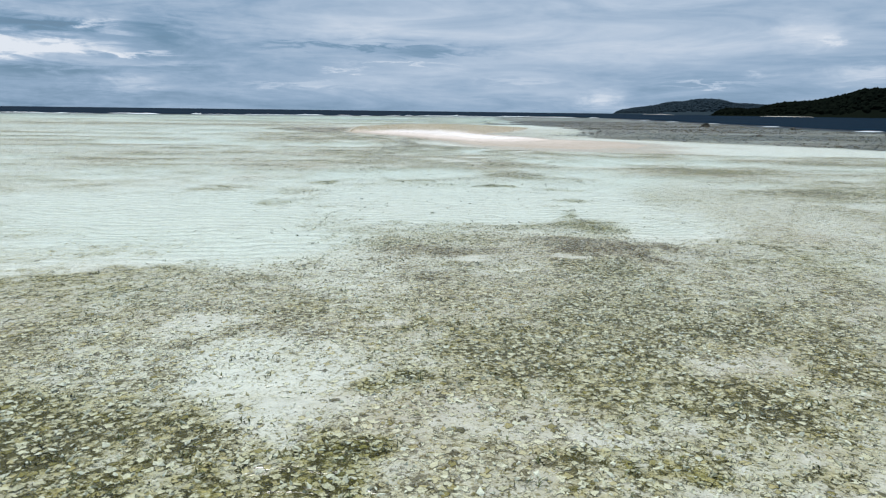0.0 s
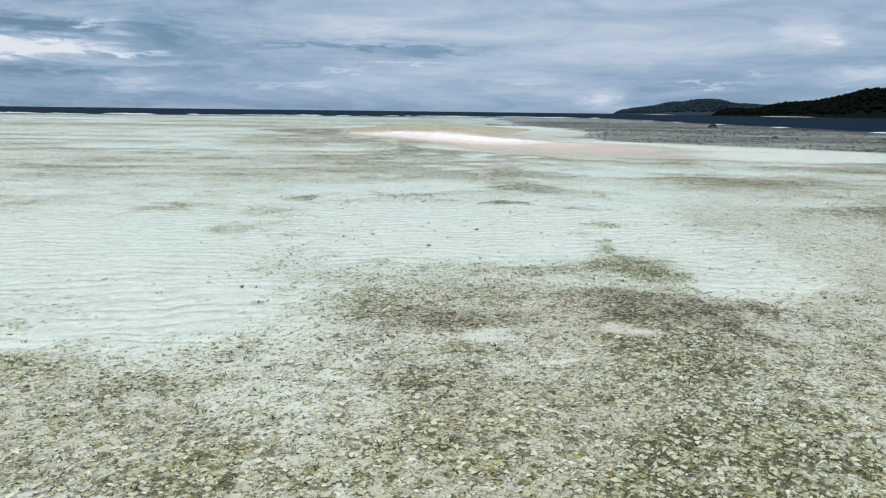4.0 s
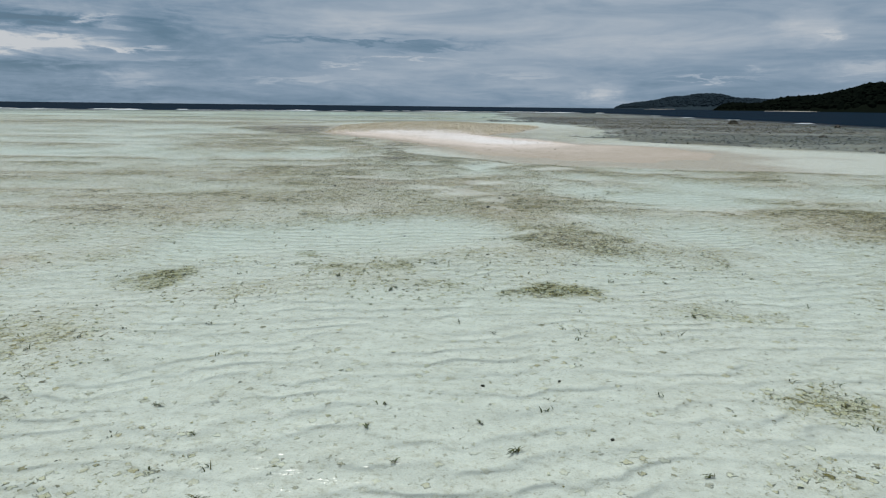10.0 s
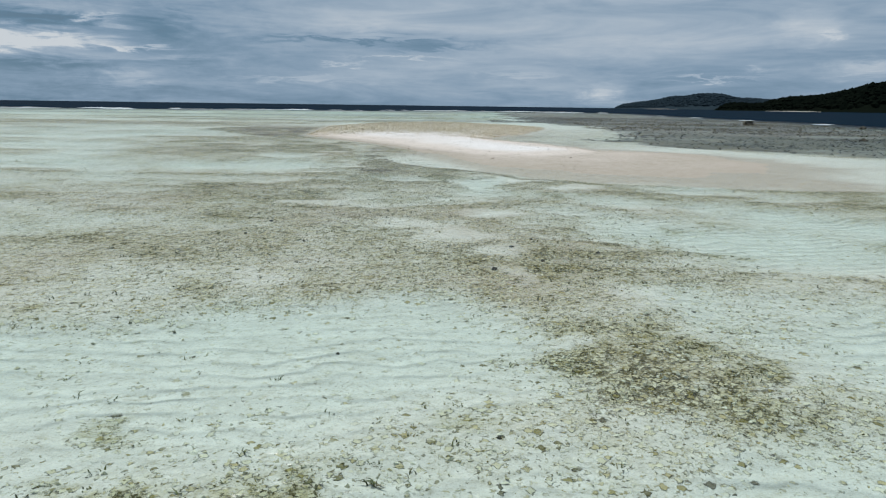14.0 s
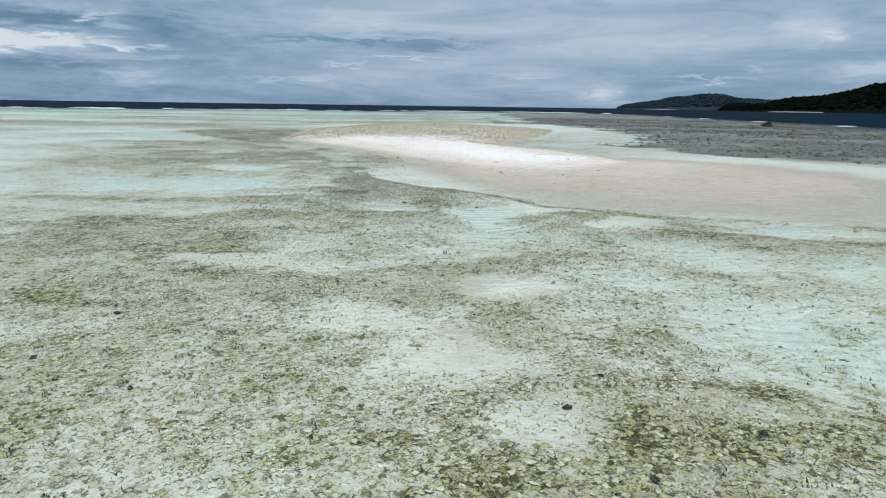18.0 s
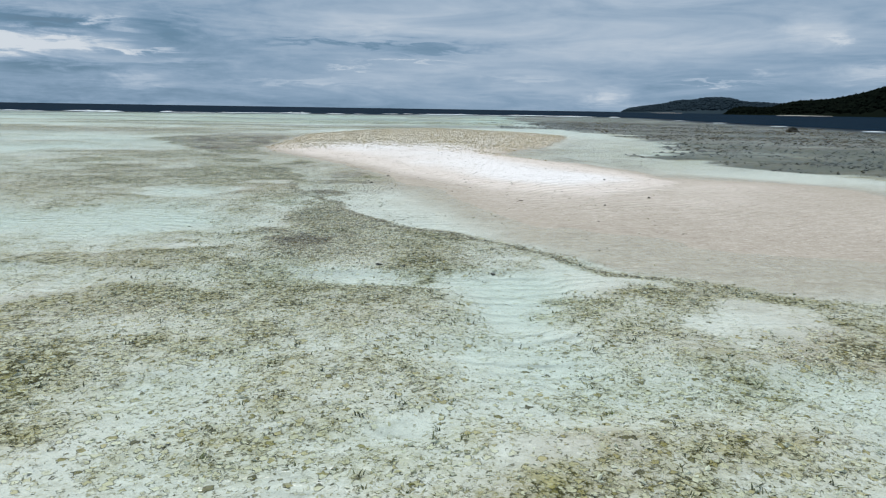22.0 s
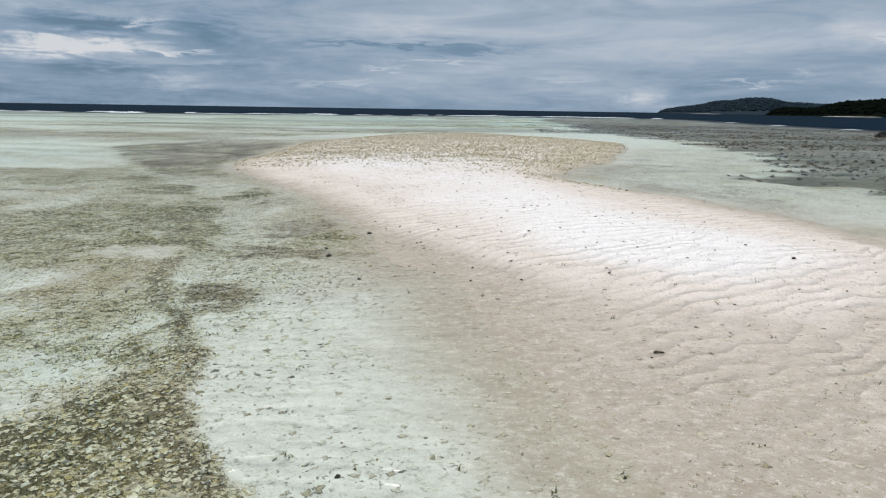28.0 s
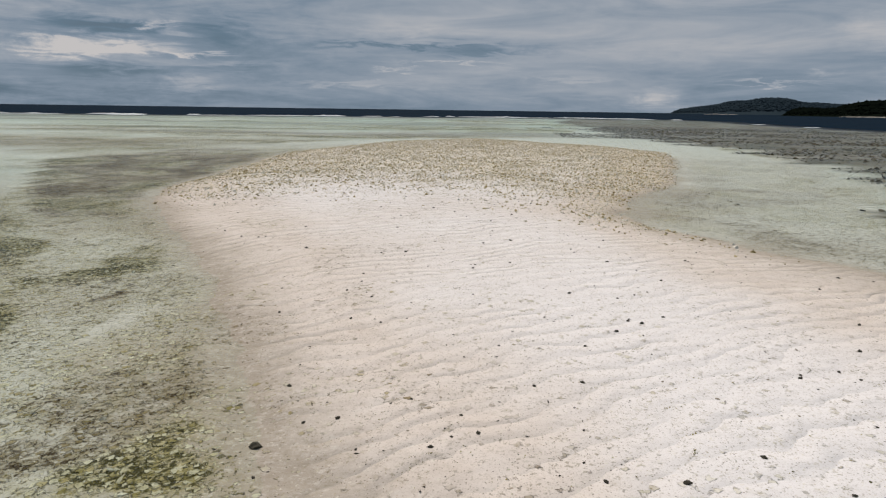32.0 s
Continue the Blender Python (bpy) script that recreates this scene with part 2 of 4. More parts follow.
    speck = calc(t, "MULTIPLY", spread(t, lot[0], 0.70, 0.78), spread(t, specks.outputs["Distance"], 0.42, 0.26))
    colour = blend(t, calc(t, "MULTIPLY", speck, 0.55), colour, blend(t, spread(t, lot[1], 0.35, 0.65), (0.27, 0.24, 0.16), (0.70, 0.66, 0.56)))
    colour = blend(t, calc(t, "MULTIPLY", shown_small, 0.70), colour, gravel)
    colour = blend(t, calc(t, "MULTIPLY", shown, 0.85), colour, stones)
    # dark turf weed between the pieces, and shade painted into the same gaps
    gap = spread(t, cells.outputs["Distance"], 0.40, 0.66)
    turf_shade = calc(t, "MULTIPLY_ADD", gap, 0.22, grain(t, bent, 13.0, 4.0, 0.74, 0.5))
    turf_shade = calc(t, "MULTIPLY", spread(t, calc(t, "MULTIPLY_ADD", amount, 0.22, turf_shade), 0.85, 0.92), spread(t, amount, 0.18, 0.55))
    colour = blend(t, calc(t, "MULTIPLY", turf_shade, spread(t, calc(t, "ABSOLUTE", tint), 0.02, 0.35, 0.70, 0.97)), colour, blend(t, spread(t, tint, -0.2, 0.3), (0.052, 0.032, 0.011), (0.048, 0.042, 0.007)))
    shards = blend(t, spread(t, parts[2], 0.25, 0.6), (0.26, 0.20, 0.09), (0.66, 0.58, 0.43))
    shards = blend(t, spread(t, grain(t, at, 1.6, 6.0, 0.75), 0.50, 0.66, 0.0, 0.6), shards, (0.34, 0.27, 0.11))
    colour = blend(t, calc(t, "MULTIPLY", crown, spread(t, calc(t, "SUBTRACT", crown, parts[0]), -0.1, 0.1, 0.15, 0.9)), colour, shards)
    far = blend(t, spread(t, grain(t, node(t, "ShaderNodeMapping", {0: at, 3: (0.35, 1.0, 1.0)}).outputs[0], 0.5, 8.0, 0.75), 0.38, 0.62), (0.050, 0.043, 0.024), (0.17, 0.147, 0.094))
    colour = blend(t, reef, colour, far)
    bare = calc(t, "SUBTRACT", 1.0, spread(t, calc(t, "MAXIMUM", amount, calc(t, "MAXIMUM", crown, reef)), 0.02, 0.35))
    # sand ripples: crests that wander, fork and fade
    wander = calc(t, "MULTIPLY_ADD", grain(t, at, 0.42, 2.0, 0.45), 24.0, calc(t, "MULTIPLY", grain(t, at, 1.5, 2.0, 0.5), 9.0))

    def crests(turn, per_metre, sharp):
        along = node(t, "ShaderNodeMapping", {0: at, 2: (0, 0, radians(turn))}).outputs[0]
        across = node(t, "ShaderNodeSeparateXYZ", {0: along}).outputs[1]
        wave = calc(t, "SINE", calc(t, "MULTIPLY_ADD", across, per_metre, wander))
        return calc(t, "POWER", calc(t, "MULTIPLY_ADD", wave, 0.5, 0.5), sharp)

    # nearly level in the pools, slanting over the bank
    ripple = node(t, "ShaderNodeMix", {0: spread(t, level, 0.08, 0.13), 2: crests(-6, 15.5, 1.6), 3: crests(-33, 15.0, 0.55)}, data_type="FLOAT").outputs[0]
    ripple = calc(t, "MULTIPLY", ripple, spread(t, grain(t, at, 0.7, 3.0, 0.6), 0.32, 0.62, 0.12, 1.0))
    dryness = calc(t, "MAXIMUM", spread(t, z, 0.01, 0.05, 3.0, 0.7), spread(t, z, 0.105, 0.155, 0.7, 2.5))
    relief = calc(t, "MULTIPLY", calc(t, "MULTIPLY", ripple, bare), dryness)
    relief = calc(t, "MULTIPLY_ADD", shown, 1.9, relief)
    relief = calc(t, "MULTIPLY_ADD", shown_small, 0.6, relief)
    relief = calc(t, "MULTIPLY_ADD", tiny, 0.30, relief)
    finish(t, colour, 0.85, relief, 0.018, 0.2)
    return m


def rubble_material(name, dry=False):
    m, t = material(name)
    at = node(t, "ShaderNodeTexCoord").outputs["Object"]
    pick = node(t, "ShaderNodeNewGeometry").outputs["Random Per Island"]
    bare = spread(t, calc(t, "ABSOLUTE", attribute(t, "tint")), 0.05, 0.40, 1.0, 0.0)
    pick = calc(t, "POWER", pick, calc(t, "MULTIPLY_ADD", bare, 0.45, 1.0))
    pick = calc(t, "MULTIPLY_ADD", spread(t, attribute(t, "bulk"), 0.010, 0.028, -0.42, 0.40), 1.0, pick, clamp=True)
    colour = ramp(t, pick, ((0.0, DARK), (0.12, OLIVE), (0.26, TAN), (0.46, (0.56, 0.51, 0.35)), (1.0, (0.72, 0.70, 0.58))))
    if dry:
        colour = ramp(t, pick, ((0.0, (0.035, 0.028, 0.012)), (0.22, (0.15, 0.125, 0.045)), (0.46, (0.46, 0.37, 0.18)), (0.74, (0.72, 0.63, 0.42)), (1.0, (0.82, 0.78, 0.68))))
    colour = growth(t, colour, attribute(t, "tint"))
    crust = grain(t, at, 45.0, 3.0, 0.6)
    colour = blend(t, spread(t, crust, 0.5, 0.75, 0.0, 0.5), colour, (0.12, 0.11, 0.06))
    finish(t, colour, 0.85, crust, 0.006, 0.2)
    return m


def stone_material(name, low, high):
    m, t = material(name)
    at = node(t, "ShaderNodeTexCoord").outputs["Object"]
    own = node(t, "ShaderNodeObjectInfo").outputs["Random"]
    spots = grain(t, at, 60.0, 4.0, 0.6)
    colour = blend(t, calc(t, "MULTIPLY_ADD", own, 0.5, calc(t, "MULTIPLY", spots, 0.5)), low, high)
    colour = blend(t, spread(t, grain(t, at, 22.0), 0.55, 0.75, 0.0, 0.6), colour, low)
    finish(t, colour, 0.75, spots, 0.004, 0.3)
    return m


def blade_material():
    m, t = material("seagrass")
    at = node(t, "ShaderNodeTexCoord").outputs["Object"]
    pick = node(t, "ShaderNodeNewGeometry").outputs["Random Per Island"]
    colour = ramp(t, pick, ((0.0, (0.035, 0.04, 0.015)), (0.4, (0.08, 0.095, 0.03)), (0.8, (0.15, 0.16, 0.05)), (1.0, (0.22, 0.18, 0.08))))
    colour = blend(t, spread(t, grain(t, at, 30.0), 0.5, 0.7, 0.0, 0.5), colour, (0.17, 0.13, 0.07))
    finish(t, colour, 0.6, None, 0.01, 0.3)
    return m


def water_material():
    m, t = material("sea_water")
    at = node(t, "ShaderNodeTexCoord").outputs["Object"]
    depth = attribute(t, "depth")
    stretched = node(t, "ShaderNodeMapping", {0: at, 3: (0.45, 1.0, 1.0)}).outputs[0]
    small = grain(t, stretched, 7.0, 3.0, 0.55, 0.6)
    broad = grain(t, stretched, 0.9, 3.0, 0.5, 0.4)
    swell = grain(t, stretched, 0.12, 4.0, 0.6)
    height = calc(t, "MULTIPLY_ADD", broad, 2.2, small)
    height = calc(t, "MULTIPLY_ADD", calc(t, "MULTIPLY", swell, spread(t, depth, 0.5, 4.0)), 30.0, height)
    normal = node(t, "ShaderNodeBump", {"Height": height, "Distance": 0.030, "Strength": 1.0}).outputs[0]
    tinted = blend(t, spread(t, depth, 0.0, 0.36), (0.975, 1.0, 0.985), (0.82, 0.970, 0.962))
    clear = node(t, "ShaderNodeBsdfTransparent", {0: tinted}).outputs[0]
    deep = node(t, "ShaderNodeBsdfDiffuse", {0: (0.003, 0.012, 0.023, 1)}).outputs[0]
    body = node(t, "ShaderNodeMixShader", {0: spread(t, depth, 0.35, 3.0), 1: clear, 2: deep}).outputs[0]
    gloss = node(t, "ShaderNodeBsdfGlossy", {"Color": (1, 1, 1, 1), "Roughness": 0.18, "Normal": normal}).outputs[0]
    edge = node(t, "ShaderNodeFresnel", {"IOR": 1.33, "Normal": normal}).outputs[0]
    node(t, "ShaderNodeOutputMaterial", {0: node(t, "ShaderNodeMixShader", {0: calc(t, "MULTIPLY", edge, spread(t, depth, 0.4, 2.5, 0.27, 0.04)), 1: body, 2: gloss}).outputs[0]})
    return m


def foam_material():
    m, t = material("foam")
    at = node(t, "ShaderNodeTexCoord").outputs["Object"]
    finish(t, blend(t, grain(t, at, 2.0, 4.0), (0.62, 0.68, 0.70), (0.88, 0.90, 0.90)), 0.7, grain(t, at, 5.0, 3.0), 0.1, 0.3)
    return m


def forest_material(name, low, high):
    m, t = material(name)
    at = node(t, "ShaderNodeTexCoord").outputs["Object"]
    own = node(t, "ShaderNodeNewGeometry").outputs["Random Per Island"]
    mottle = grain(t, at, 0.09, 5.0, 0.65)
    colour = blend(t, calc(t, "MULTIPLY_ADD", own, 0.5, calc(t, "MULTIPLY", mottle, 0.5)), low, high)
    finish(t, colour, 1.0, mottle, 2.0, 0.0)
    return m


# FOREST is darker than leaves are: cloud shade is put into its colour
BED, RUBBLE, BLADES, SEA, FOAM, FOREST = bed_material(), rubble_material("coral_rubble"), blade_material(), water_material(), foam_material(), forest_material("forest", (0.0025, 0.0042, 0.0035), (0.0075, 0.0105, 0.007))
DRY_RUBBLE = rubble_material("dry_coral_rubble", True)
# far island's trees: paler and bluer, with the distance haze put into the colour
HAZED_FOREST = forest_material("hazed_forest", (0.018, 0.030, 0.040), (0.032, 0.047, 0.056))
STONE = stone_material("dark_stone", (0.026, 0.023, 0.016), (0.09, 0.08, 0.055))
PALE_STONE = stone_material("pale_coral", (0.20, 0.16, 0.11), (0.50, 0.44, 0.35))
REEF_LUMPS = stone_material("reef_coral", (0.028, 0.024, 0.013), (0.12, 0.10, 0.06))
WOOD = stone_material("driftwood", (0.04, 0.028, 0.018), (0.26, 0.19, 0.12))
BEACH = stone_material("beach_sand", (0.50, 0.45, 0.38), (0.62, 0.57, 0.50))


# ---- the reef flat: its height and what lies on it ----
def lattice(ix, iy, seed):
    h = (ix.astype(np.int64) * 374761393 + iy.astype(np.int64) * 668265263 + seed * 1442695041) & 0x7FFFFFFF
    h = ((h ^ (h >> 13)) * 1274126177) & 0x7FFFFFFF
    return ((h ^ (h >> 16)) & 0xFFFF) / 65535.0


def value_noise(x, y, seed):
    ix, iy = np.floor(x), np.floor(y)
    u, v = x - ix, y - iy
    u, v = u * u * (3 - 2 * u), v * v * (3 - 2 * v)
    a, b = lattice(ix, iy, seed), lattice(ix + 1, iy, seed)
    c, d = lattice(ix, iy + 1, seed), lattice(ix + 1, iy + 1, seed)
    return (a * (1 - u) + b * u) * (1 - v) + (c * (1 - u) + d * u) * v


def cloudy(x, y, size, seed, octaves=4):
    total, gain, norm = 0.0, 1.0, 0.0
    for k in range(octaves):
        total = total + gain * value_noise(x / size * 2**k + 17.3 * k, y / size * 2**k - 9.1 * k, seed + k)
        norm, gain = norm + gain, gain * 0.55
    return total / norm


def step(v, lo, hi):
    s = np.clip((v - lo) / (hi - lo), 0, 1)
    return s * s * (3 - 2 * s)


def inside(x, y, outline):
    """Metres to the outline, above zero inside it."""
    corners = np.array(outline, float)
    best, odd = np.full(x.shape, 1e9), np.zeros(x.shape, bool)
    for (ax, ay), (bx, by) in zip(corners, np.roll(corners, -1, 0)):
        dx, dy = bx - ax, by - ay
        s = np.clip(((x - ax) * dx + (y - ay) * dy) / (dx * dx + dy * dy), 0, 1)
        best = np.minimum(best, np.hypot(x - ax - s * dx, y - ay - s * dy))
        if abs(dy) > 1e-9:
            odd ^= ((ay > y) != (by > y)) & (x < ax + (y - ay) * dx / dy)
    return np.where(odd, best, -best)


# sand flat round the bank, and the part of it that stands clear of the water
SAND = ((40, 46.5), (20, 47.3), (10, 48.4), (7.5, 49), (5.9, 49.8), (4.6, 50.6), (3.7, 51), (2.8, 52.2), (2.1, 53), (1.3, 53.9), (0.5, 54.9), (-0.6, 55.4), (-1.1, 55.8), (-1.8, 57), (-2.6, 58.2), (-3.2, 59.6), (-3.8, 60.7), (-4.6, 61.9),
        (-5.2, 62.8), (-5.3, 63.9), (-6.1, 67.2), (-7.5, 70.3), (-11, 76), (-19, 86), (-27, 98), (-24, 114), (-11, 134), (4, 142), (12, 170), (22, 235), (24, 165), (20, 120), (20, 103), (13, 88), (14, 80), (21, 68), (34, 57.5))
DRY = ((8.4, 63.2), (6.6, 61.3), (5.3, 60.7), (3.2, 61), (1.4, 62.7), (0.1, 64), (-1.4, 65.7), (-2.7, 67.9), (-4, 70), (-5.1, 72.7), (-6.8, 75), (-9, 78), (-11.9, 83), (-13, 86.5), (-13.6, 93), (-15, 107), (-11, 124), (-3, 134), (5, 127), (9.5, 124),
       (13.5, 115), (11, 103), (8.5, 93), (5, 86), (3.6, 82), (4.4, 80), (6, 77.5), (8, 75), (10, 71), (9.8, 66))

# beds of rubble and bare pools: place, half widths, cover, tint of the growth
START = (
    (-7.9, 19.9, 4.46, 6.27, 0.03, 0),
    (-3.7, 16.5, 2.54, 2.50, 0.04, 0),
    (1.7, 22.0, 5.38, 3.77, 0.04, 0),
    (5.1, 18.1, 0.82, 1.36, 0.05, 0),
    (9.1, 22.0, 2.34, 6.34, 0.37, 0.1),
    (-1.4, 9.2, 0.75, 0.65, 0.22, 0.1),
    (-2.3, 9.6, 0.49, 0.49, 0.25, 0),
    (-3.3, 10.9, 0.43, 0.50, 0.25, 0),
    (-1.6, 8.1, 0.29, 0.35, 0.3, 0),
    (0.3, 8.0, 0.43, 0.27, 0.22, 0.2),
    (1.1, 7.9, 0.19, 0.17, 0.2, 0),
    (1.5, 7.4, 0.26, 0.17, 0.3, 0),
    (3.0, 9.7, 0.44, 0.36, 0.31, -0.1),
    (-1.0, 7.4, 0.32, 0.27, 0.79, 0.9),
    (-0.6, 9.0, 0.34, 0.24, 0.75, 0.6),
    (1.9, 7.4, 0.17, 0.15, 0.79, 0.9),
)
START_BROWN = (
    (2.2, 15.1, 2.69, 1.96, 0.46, -0.2),
    (-0.5, 15.3, 0.87, 1.53, 0.44, -0.2),
    (2.6, 11.1, 1.11, 1.04, 0.75, 0.08),
    (-4.7, 10.3, 0.79, 0.67, 0.55, 0.15),
    (0.5, 9.8, 0.76, 0.76, 0.84, 0.12),
    (4.5, 10.7, 1.15, 0.67, 0.86, 0.14),
    (2.9, 8.5, 1.16, 0.69, 0.86, 0.14),
    (4.5, 9.7, 0.62, 0.97, 0.81, 0.14),
    (-3.0, 7.9, 0.80, 0.40, 0.86, 0.14),
    (1.4, 7.6, 0.89, 0.25, 0.72, 0.4),
    (-1.9, 7.3, 0.84, 0.22, 0.81, 0.45),
)
SECOND_ROWS = (
    (0.5, 14.0, 0.57, 0.44, 0.1, -0.1),
    (-3.2, 10.9, 0.41, 0.25, 0.18, 0),
    (-1.2, 9.8, 0.27, 0.19, 0.28, 0),
    (-0.7, 10.8, 0.33, 0.20, 0.22, 0),
    (0.7, 11.4, 0.47, 0.32, 0.4, 0.1),
    (0.3, 9.6, 0.53, 0.28, 0.84, 0.14),
    (3.1, 11.5, 1.42, 1.16, 0.81, 0.1),
    (3.0, 14.9, 1.08, 0.72, 0.77, -0.3),
    (-3.1, 11.9, 0.75, 0.83, 0.53, -0.05),
)
DARK_BED = (
    (-4.2, 16.3, 1.50, 1.31, 0.03, 0),
    (-1.1, 21.1, 3.51, 1.82, 0.03, 0),
    (-0.3, 15.8, 0.92, 0.68, 0.7, -0.35),
    (2.9, 16.1, 1.25, 0.73, 0.81, -0.35),
    (-0.1, 14.0, 0.81, 0.58, 0.7, -0.15),
    (2.8, 14.1, 1.12, 0.91, 0.78, 0.25),
    (-3.4, 13.8, 0.79, 0.46, 0.42, -0.15),
    (-1.8, 13.5, 0.75, 0.50, 0.42, -0.05),
    (0.5, 14.9, 0.41, 0.28, 0.08, 0),
    (1.1, 14.0, 0.31, 0.24, 0.15, 0),
    (1.2, 17.8, 0.50, 0.37, 0.15, 0),
    (2.1, 15.0, 0.36, 0.16, 0.12, 0),
    (1.5, 18.6, 0.73, 0.43, 0.38, 0.7),
    (3.4, 18.9, 0.75, 0.56, 0.42, 0.6),
    (-1.5, 18.9, 0.47, 0.43, 0.3, 0.4),
    (5.3, 18.0, 0.96, 0.78, 0.05, 0),
)
DARK_EDGE = (
    (-3.1, 17.7, 1.01, 1.27, 0.03, 0),
    (-0.0, 21.0, 2.60, 1.70, 0.03, 0),
    (4.8, 21.0, 0.98, 0.69, 0.04, 0),
    (-1.5, 19.0, 0.44, 0.39, 0.3, 0.5),
    (-0.4, 17.4, 0.60, 0.29, 0.47, -0.3),
    (-1.1, 16.7, 0.75, 0.34, 0.7, -0.35),
    (0.1, 16.8, 0.62, 0.31, 0.55, -0.35),
    (1.9, 16.8, 1.00, 0.37, 0.66, -0.35),
    (0.8, 17.9, 0.66, 0.19, 0.04, 0),
    (1.3, 18.8, 0.69, 0.28, 0.38, 0.6),
    (1.9, 18.6, 0.55, 0.33, 0.47, 0.7),
    (3.2, 18.8, 1.06, 0.78, 0.68, 0.45),
    (3.3, 20.4, 0.23, 0.42, 0.42, 0.6),
    (7.1, 23.7, 1.16, 1.56, 0.36, 0.4),
)
DARK_TUFTS = (
    (3.7, 23.6, 0.62, 0.43, 0.34, 0.5),
    (-5.3, 22.5, 0.55, 0.58, 0.42, 0.6),
    (-5.4, 25.0, 0.45, 0.70, 0.34, 0.4),
    (-3.3, 20.3, 0.44, 0.41, 0.25, 0.4),
    (-3.6, 21.6, 0.21, 0.21, 0.34, 0.5),
    (-2.4, 19.0, 0.16, 0.13, 0.38, 0.8),
)
RIPPLE_POOL = (
    (-0.6, 23.7, 3.12, 1.75, 0.03, 0),
    (-1.9, 31.6, 2.89, 1.28, 0.06, 0),
    (-5.4, 25.3, 0.70, 0.71, 0.37, 0.3),
    (-4.5, 23.2, 0.36, 0.55, 0.22, 0.3),
    (-4.8, 28.2, 0.51, 0.48, 0.48, 0.5),
    (-3.6, 21.5, 0.23, 0.16, 0.35, 0.5),
    (-1.5, 29.1, 1.23, 0.61, 0.28, 0.5),
    (1.6, 27.5, 0.69, 0.47, 0.37, 0.5),
    (4.1, 26.6, 0.82, 0.36, 0.32, 0.4),
    (3.9, 23.9, 0.61, 0.47, 0.48, 0.5),
    (3.1, 22.3, 0.43, 0.25, 0.28, 0.1),
    (3.3, 21.2, 0.18, 0.14, 0.44, 0.4),
)
RIPPLE_FAR = (
    (-0.8, 26.5, 2.69, 0.72, 0.03, 0),
    (-0.8, 33.0, 2.61, 1.09, 0.05, 0),
    (8.2, 37.7, 2.98, 1.49, 0.12, 0),
    (-3.7, 36.5, 4.57, 2.55, 0.46, 0.2),
    (2.3, 34.0, 1.47, 1.61, 0.46, 0.1),
    (3.0, 31.0, 1.16, 0.76, 0.6, -0.12),
    (4.7, 30.6, 1.45, 1.00, 0.4, -0.05),
    (3.1, 29.6, 0.47, 0.28, 0.08, 0),
    (-4.7, 28.4, 0.46, 0.38, 0.72, 0.7),
    (-2.1, 29.2, 0.65, 0.55, 0.46, 0.7),
    (-0.9, 29.3, 0.51, 0.47, 0.49, 0.7),
    (0.2, 28.3, 0.79, 0.37, 0.44, 0.5),
    (1.9, 27.7, 0.72, 0.45, 0.65, 0.7),
    (2.3, 27.1, 0.17, 0.16, 0.53, 0.3),
    (3.8, 28.9, 0.21, 0.31, 0.48, 0.3),
    (3.7, 26.5, 0.25, 0.22, 0.48, 0.1),
)
MIDDLE = (
    (-0.6, 33.7, 1.28, 0.94, 0.07, 0),
    (-1.2, 31.9, 2.22, 1.10, 0.05, 0),
    (-3.2, 37.6, 3.59, 1.60, 0.48, 0.3),
    (-0.6, 35.7, 1.15, 0.71, 0.55, 0.1),
    (6.3, 39.1, 2.65, 1.24, 0.08, 0),
    (2.2, 34.5, 1.10, 0.90, 0.4, 0.2),
    (3.0, 32.0, 1.39, 0.87, 0.58, 0.35),
    (2.6, 31.5, 0.64, 0.57, 0.69, 0),
    (2.0, 32.6, 0.32, 0.14, 0.57, 0.2),
    (3.7, 34.9, 0.67, 0.49, 0.1, 0),
    (-2.7, 30.3, 0.43, 0.28, 0.48, 0.7),
    (0.7, 30.3, 0.39, 0.14, 0.4, 0.7),
    (2.2, 30.3, 0.26, 0.09, 0.1, 0),
    (6.1, 35.5, 0.89, 0.86, 0.32, 0.2),
    (3.3, 30.7, 0.56, 0.31, 0.55, 0.2),
    (-4.8, 34.7, 1.56, 1.31, 0.28, 0.1),
)
RUBBLE_FLAT = (
    (-3.4, 36.9, 0.94, 0.65, 0.42, 0.35),
    (-2.3, 36.6, 0.74, 0.40, 0.47, -0.3),
    (-0.3, 36.0, 1.56, 0.50, 0.43, 0.25),
    (0.6, 35.5, 0.67, 0.42, 0.45, -0.05),
    (-2.3, 38.9, 0.53, 0.63, 0.35, 0.6),
    (-2.8, 35.3, 0.55, 0.48, 0.18, 0),
    (1.5, 35.6, 0.39, 0.54, 0.16, 0),
    (1.3, 37.6, 0.53, 0.46, 0.16, 0),
    (0.7, 39.2, 0.71, 0.67, 0.05, 0),
    (4.9, 40.7, 1.39, 1.23, 0.05, 0),
    (2.7, 35.5, 0.67, 0.46, 0.4, 0.35),
    (3.2, 38.2, 1.07, 0.53, 0.34, 0.25),
    (-1.8, 43.6, 1.97, 0.89, 0.17, 0),
    (1.6, 42.3, 0.74, 0.59, 0.05, 0),
    (3.3, 41.2, 0.58, 0.68, 0.32, 0.35),
    (4.8, 37.6, 0.93, 0.78, 0.26, 0.1),
)
